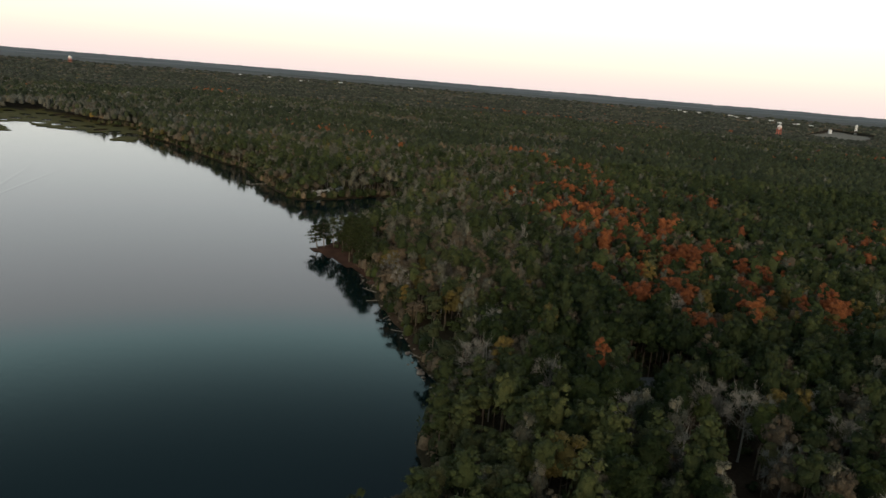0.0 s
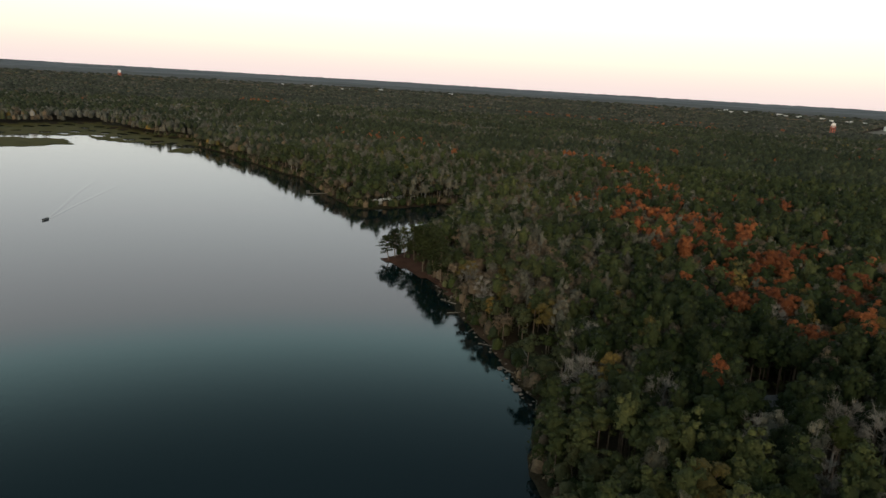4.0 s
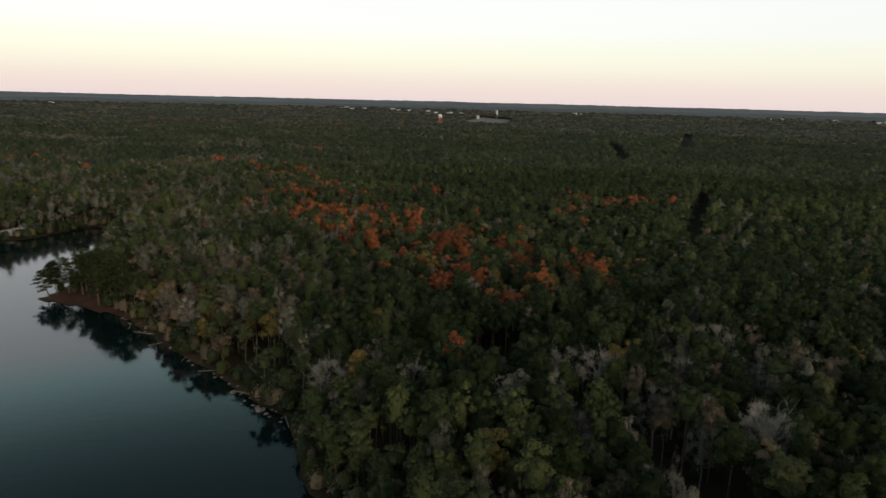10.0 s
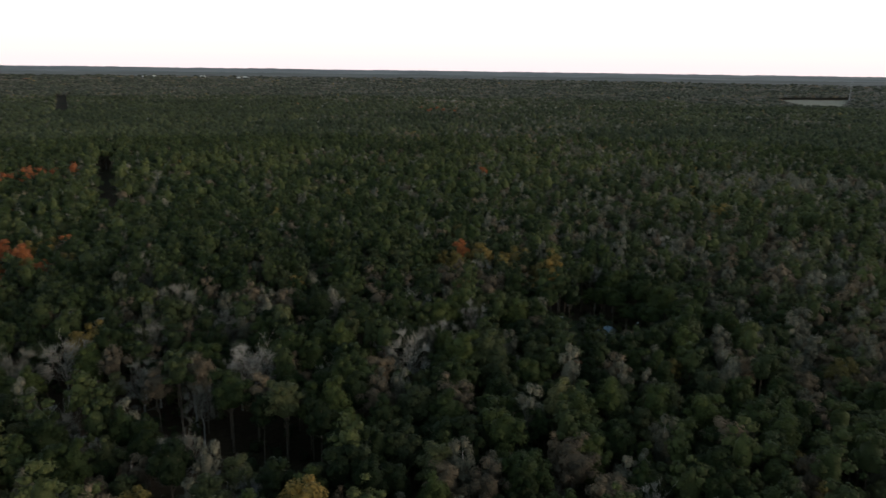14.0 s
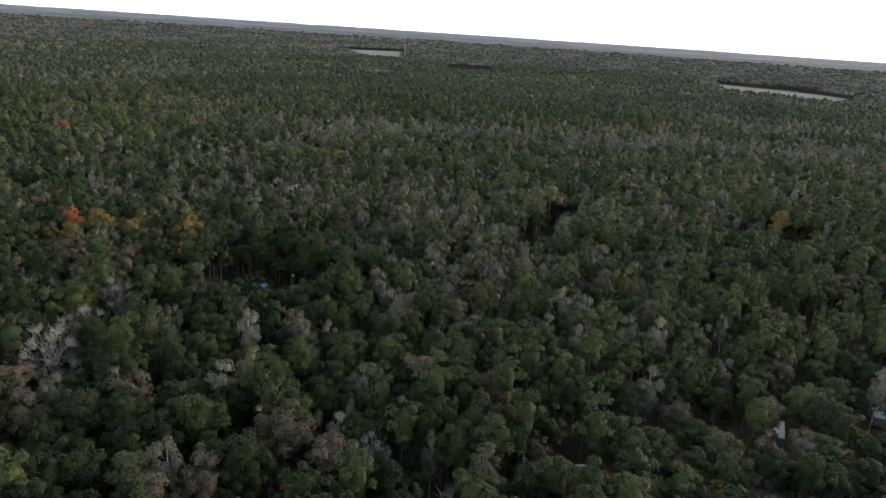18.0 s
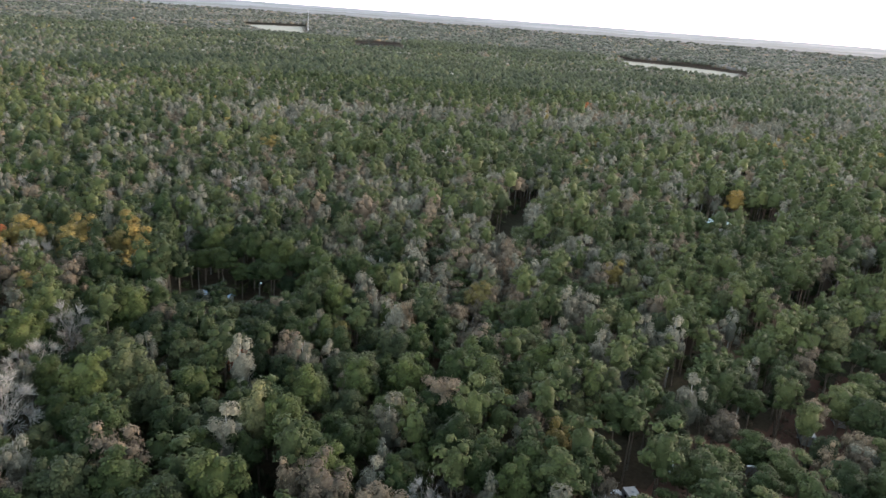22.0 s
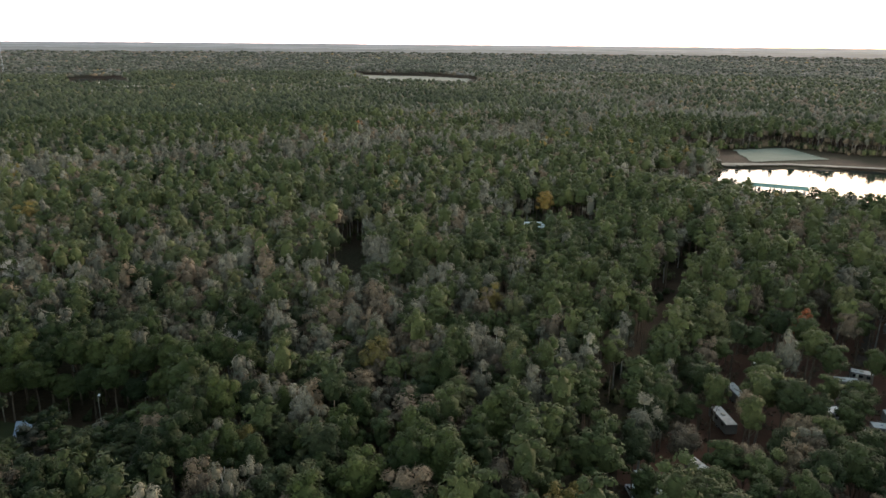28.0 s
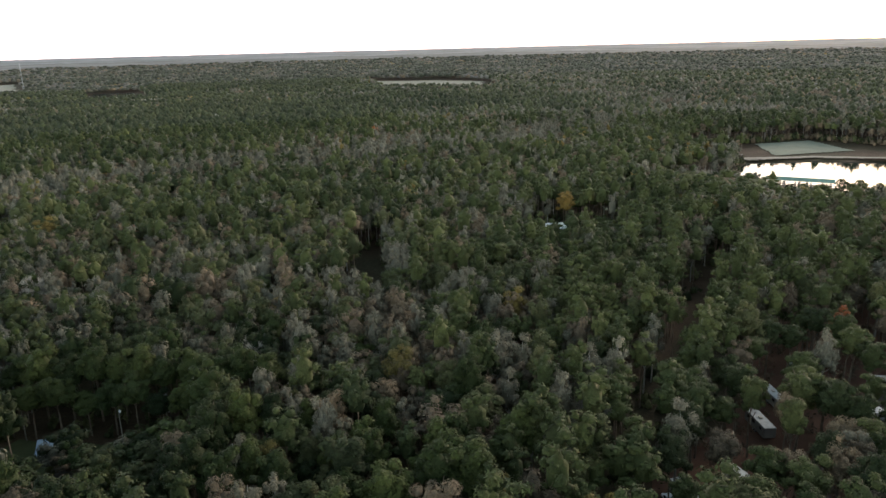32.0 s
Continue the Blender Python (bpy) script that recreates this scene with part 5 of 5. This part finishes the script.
# ---------------------------------------------------------------- towers, mast and the far town
def water_tower(x, y, h, r, tank, leg, label):
    root = tagged(new("water_tower"), label, "water tower")
    z0 = h - r * 2.0
    bm = bmesh.new()
    prof = [(0.05, z0 - 0.5 * r), (r * 0.6, z0 - 0.25 * r), (r, z0 + 0.25 * r), (r, z0 + 1.1 * r), (r * 0.75, z0 + 1.6 * r), (r * 0.3, z0 + 1.92 * r), (0.05, h)]
    n = 20
    rings = [[bm.verts.new((q * math.cos(2 * math.pi * i / n), q * math.sin(2 * math.pi * i / n), zz)) for i in range(n)] for q, zz in prof]
    for a, b in zip(rings, rings[1:]):
        for i in range(n):
            bm.faces.new((a[i], a[(i + 1) % n], b[(i + 1) % n], b[i]))
    part("tank", bm, tank, root, smooth=True)
    for i in range(6):
        g = 2 * math.pi * i / 6
        part("leg", tube((r * 1.25 * math.cos(g), r * 1.25 * math.sin(g), -1), (r * 0.95 * math.cos(g), r * 0.95 * math.sin(g), z0 + 0.4 * r), 0.55, 0.5, 8), leg, root)
    part("riser", tube((0, 0, -1), (0, 0, z0 - 0.3 * r), 1.0, 1.0, 10), leg, root)
    bm = bmesh.new()
    ring = [[bm.verts.new((q * math.cos(2 * math.pi * i / 24), q * math.sin(2 * math.pi * i / 24), zz)) for i in range(24)] for q, zz in
            ((r * 1.0, z0 + 0.28 * r), (r * 1.18, z0 + 0.28 * r), (r * 1.18, z0 + 0.28 * r + 1.0), (r * 1.16, z0 + 0.28 * r + 1.0))]
    for a, b in zip(ring, ring[1:]):
        for i in range(24):
            bm.faces.new((a[i], a[(i + 1) % 24], b[(i + 1) % 24], b[i]))
    part("balcony", bm, leg, root)
    root.matrix_basis = at_ground(x, y, 20)


water_tower(-1304, 1783, 38, 5.8, TANK_WHITE, TANK_RED, "white water tower on red legs above the woods")
water_tower(-3330, 76, 40, 6.5, TANK_WHITE, TANK_RED, "white water tower far off above the woods")
water_tower(-1585, 2600, 36, 4, TANK_WHITE, TANK_WHITE, "small white water tower by the town")


def mast(x, y, h):
    root = tagged(new("radio_mast"), "thin pale lattice radio mast above the woods", "mast")
    for i in range(3):
        g = 2 * math.pi * i / 3
        part("leg", tube((2.2 * math.cos(g), 2.2 * math.sin(g), -1), (0.5 * math.cos(g), 0.5 * math.sin(g), h), 0.17, 0.12, 6), GREY_METAL, root)
    for k in range(1, 14):
        q = 2.2 + (0.5 - 2.2) * k / 14
        z = h * k / 14
        for i in range(3):
            g, e = 2 * math.pi * i / 3, 2 * math.pi * (i + 1) / 3
            part("brace", tube((q * math.cos(g), q * math.sin(g), z), (q * math.cos(e), q * math.sin(e), z + h / 14), 0.07, 0.07, 4), GREY_METAL, root)
    root.matrix_basis = at_ground(x, y, 0)


mast(1245, 1412, 66)


def far_building(x, y, yaw, length, width, h, roof):
    root = tagged(new("warehouse"), "long pale low building at the edge of the town", "building", "town buildings")
    part("wall", boxed(-length / 2, -width / 2, -1, length / 2, width / 2, h, bevel=0.2), WHITE_METAL, root)
    part("roof", boxed(-length / 2 - 0.5, -width / 2 - 0.5, h, length / 2 + 0.5, width / 2 + 0.5, h + 0.8, bevel=0.2), roof, root)
    for k in range(4):
        wx = -length / 2 + (k + 0.5) * length / 4
        part("window", boxed(wx - length / 14, -width / 2 - 0.15, h * 0.35, wx + length / 14, -width / 2 + 0.1, h * 0.7), DARK_GLASS, root)
    root.matrix_basis = at_ground(x, y, yaw)


tb = np.random.default_rng(9)
for t_x, t_y, t_n, t_s in ((-2300, 2490, 5, 110), (-2080, 2600, 5, 90), (-1790, 2520, 4, 60), (-1560, 2400, 1, 40), (-1440, 3050, 2, 30), (-620, 3350, 2, 40), (-430, 3330, 2, 60), (-220, 3360, 3, 50),
                           (-3220, 840, 3, 60), (-3150, 1000, 2, 60), (-3120, 1160, 1, 10), (-3000, 1450, 1, 10), (215, 3360, 1, 10)):
    for _ in range(t_n):
        far_building(t_x + tb.normal(0, t_s * 0.6), t_y + tb.normal(0, t_s * 0.5), tb.uniform(0, 180), tb.uniform(11, 22), tb.uniform(8, 12), tb.uniform(14, 17.5), WHITE_METAL if tb.random() < 0.7 else GREY_METAL)


def yard_lamp(x, y, h=8.0):
    root = tagged(new("yard_lamp"), "tall wooden yard lamp pole with a white globe", "lamp")
    part("pole", tube((0, 0, -0.4), (0, 0, h), 0.14, 0.10, 8), OLD_WOOD, root)
    part("arm", tube((0, 0, h - 0.3), (1.1, 0, h), 0.05, 0.05, 6), GREY_METAL, root)
    bm = bmesh.new()
    bmesh.ops.create_uvsphere(bm, u_segments=10, v_segments=7, radius=0.28)
    bmesh.ops.translate(bm, verts=bm.verts, vec=(1.1, 0, h - 0.15))
    part("globe", bm, TANK_WHITE, root, smooth=True)
    root.matrix_basis = at_ground(x, y, 30)


yard_lamp(53.9, 174.0)
yard_lamp(57.0, 152.0)
yard_lamp(66.0, 148.0)


# ---------------------------------------------------------------- undergrowth
def undergrowth():
    rng = np.random.default_rng(21)
    k = 150
    gx, gy = np.meshgrid(np.arange(-125, 75) * 4.2, np.arange(-30, 75) * 4.2)
    x, y = gx.ravel() + rng.uniform(-2, 2, gx.size), gy.ravel() + rng.uniform(-2, 2, gx.size)
    ok = in_fan(x, y) & free_for_trees(x, y, rng, 0.5) & (rng.random(x.size) < 0.4) & ~inside(PARK, x, y)
    x, y = x[ok], y[ok]
    z, off = land(x, y)
    n = len(x)
    r = rng.uniform(0.9, 2.2, n) * (1 + 0.55 * (off < 10))
    bv, bf = BALL[1]
    v = (np.c_[x, y, z + 0.6 * r][:, None] + bv[None] * (r[:, None] * rng.uniform(0.5, 0.95, (n, len(bv))))[..., None] * (1, 1, 1.25)).reshape(-1, 3)
    f = (bf[None] + (np.arange(n) * len(bv))[:, None, None]).reshape(-1, 3)
    q = 18
    d = rng.normal(0, 1, (n, q, 3)) + (0, 0, 0.5)
    d /= np.linalg.norm(d, axis=2, keepdims=True)
    p = np.c_[x, y, z + 0.6 * r][:, None] + d * r[:, None, None] * rng.uniform(0.8, 1.25, (n, q, 1)) * (1, 1, 1.25)
    a, b = rng.normal(0, 1, (n, q, 3)), rng.normal(0, 1, (n, q, 3))
    tri = np.stack([p + 0.42 * a, p - 0.25 * a + 0.36 * b, p - 0.25 * a - 0.36 * b], 2).reshape(-1, 3)
    tone = rng.random(n)
    f = np.r_[f, np.arange(len(tri)).reshape(-1, 3) + len(v)]
    t = np.r_[np.repeat(tone, len(bv)), np.repeat(tone, q * 3)]
    ob = link_mesh("undergrowth", np.r_[v, tri], f, LEAF_NEAR["oak"], tint=t)
    tagged(ob, "low olive-green shrubs between the forest trunks", "undergrowth", kind="stuff")


undergrowth()


def park_shrubs():
    rng = np.random.default_rng(22)
    x, y = rng.uniform(40, 186, 1500), rng.uniform(-46, 52, 1500)
    ok = inside(PARK, x, y) & free_for_trees(x, y, rng, 0.0)
    x, y = x[ok], y[ok]
    z, _ = land(x, y)
    n, q = len(x), 34
    r = rng.uniform(0.5, 1.7, n)
    d = rng.normal(0, 1, (n, q, 3))
    d[..., 2] = np.abs(d[..., 2])
    d /= np.linalg.norm(d, axis=2, keepdims=True)
    p = np.c_[x, y, z][:, None] + d * r[:, None, None] * rng.uniform(0.3, 1.1, (n, q, 1)) * (1, 1, 1.5)
    a, b = rng.normal(0, 0.2, (n, q, 3)), rng.normal(0, 0.16, (n, q, 3))
    tri = np.stack([p + a, p - 0.5 * a + b, p - 0.5 * a - b], 2).reshape(-1, 3)
    ob = link_mesh("brown_shrubs", tri, np.arange(len(tri)).reshape(-1, 3), LEAF_NEAR["tan"], tint=np.repeat(rng.random(n), q * 3))
    tagged(ob, "thin brown autumn shrubs on the trailer park soil", "shrubs", kind="stuff")


park_shrubs()


def shore_thicket():
    """Bushes and low boughs that close the foot of the woods along the water and the open fields."""
    rng = np.random.default_rng(31)
    px, py = [], []
    for poly in (LAKE[:29], POND[:3], np.array(OPEN[2][1:5])):
        for (ax, ay), (bx, by) in zip(poly, poly[1:]):
            m = int(math.hypot(bx - ax, by - ay) * 2.2)
            u = rng.random(m)
            px.append(ax + (bx - ax) * u + rng.normal(0, 5.0, m))
            py.append(ay + (by - ay) * u + rng.normal(0, 5.0, m))
    x, y = np.concatenate(px), np.concatenate(py)
    z, d = land(x, y)
    ok = (d > 1.2) & (d < 13) | (x > 500)
    for p in OPEN:
        ok &= ~inside(p, x, y) | (rng.random(x.shape) < 0.12)
    x, y, z = x[ok], y[ok], z[ok]
    bv, bf = BALL[1]
    for which, tone, label in ((0, "oak", "olive-green bushes along the water's edge"), (1, "tan", "brown autumn bushes along the water's edge"), (2, "dark", "dark green bushes at the foot of the woods")):
        own = slice(which, None, 3)
        ox, oy, oz = x[own], y[own], z[own]
        n, q = len(ox), 40
        r = rng.uniform(0.9, 2.9, n)
        mid = np.c_[ox, oy, oz + 0.9 * r]
        v = (mid[:, None] + bv[None] * (r[:, None] * rng.uniform(0.6, 0.85, (n, len(bv))))[..., None] * (1, 1, 1.5)).reshape(-1, 3)
        f = (bf[None] + (np.arange(n) * len(bv))[:, None, None]).reshape(-1, 3)
        d = rng.normal(0, 1, (n, q, 3)) + (0, 0, 0.4)
        d /= np.linalg.norm(d, axis=2, keepdims=True)
        p = mid[:, None] + d * r[:, None, None] * rng.uniform(0.75, 1.2, (n, q, 1)) * (1, 1, 1.5)
        a, b = rng.normal(0, 0.26, (n, q, 3)), rng.normal(0, 0.22, (n, q, 3))
        tri = np.stack([p + a, p - 0.5 * a + b, p - 0.5 * a - b], 2).reshape(-1, 3)
        t = rng.random(n)
        ob = link_mesh("shore_thicket", np.r_[v, tri], np.r_[f, np.arange(len(tri)).reshape(-1, 3) + len(v)], LEAF_NEAR[tone], tint=np.r_[np.repeat(t, len(bv)), np.repeat(t, q * 3)])
        tagged(ob, label, "bushes", kind="stuff")


shore_thicket()
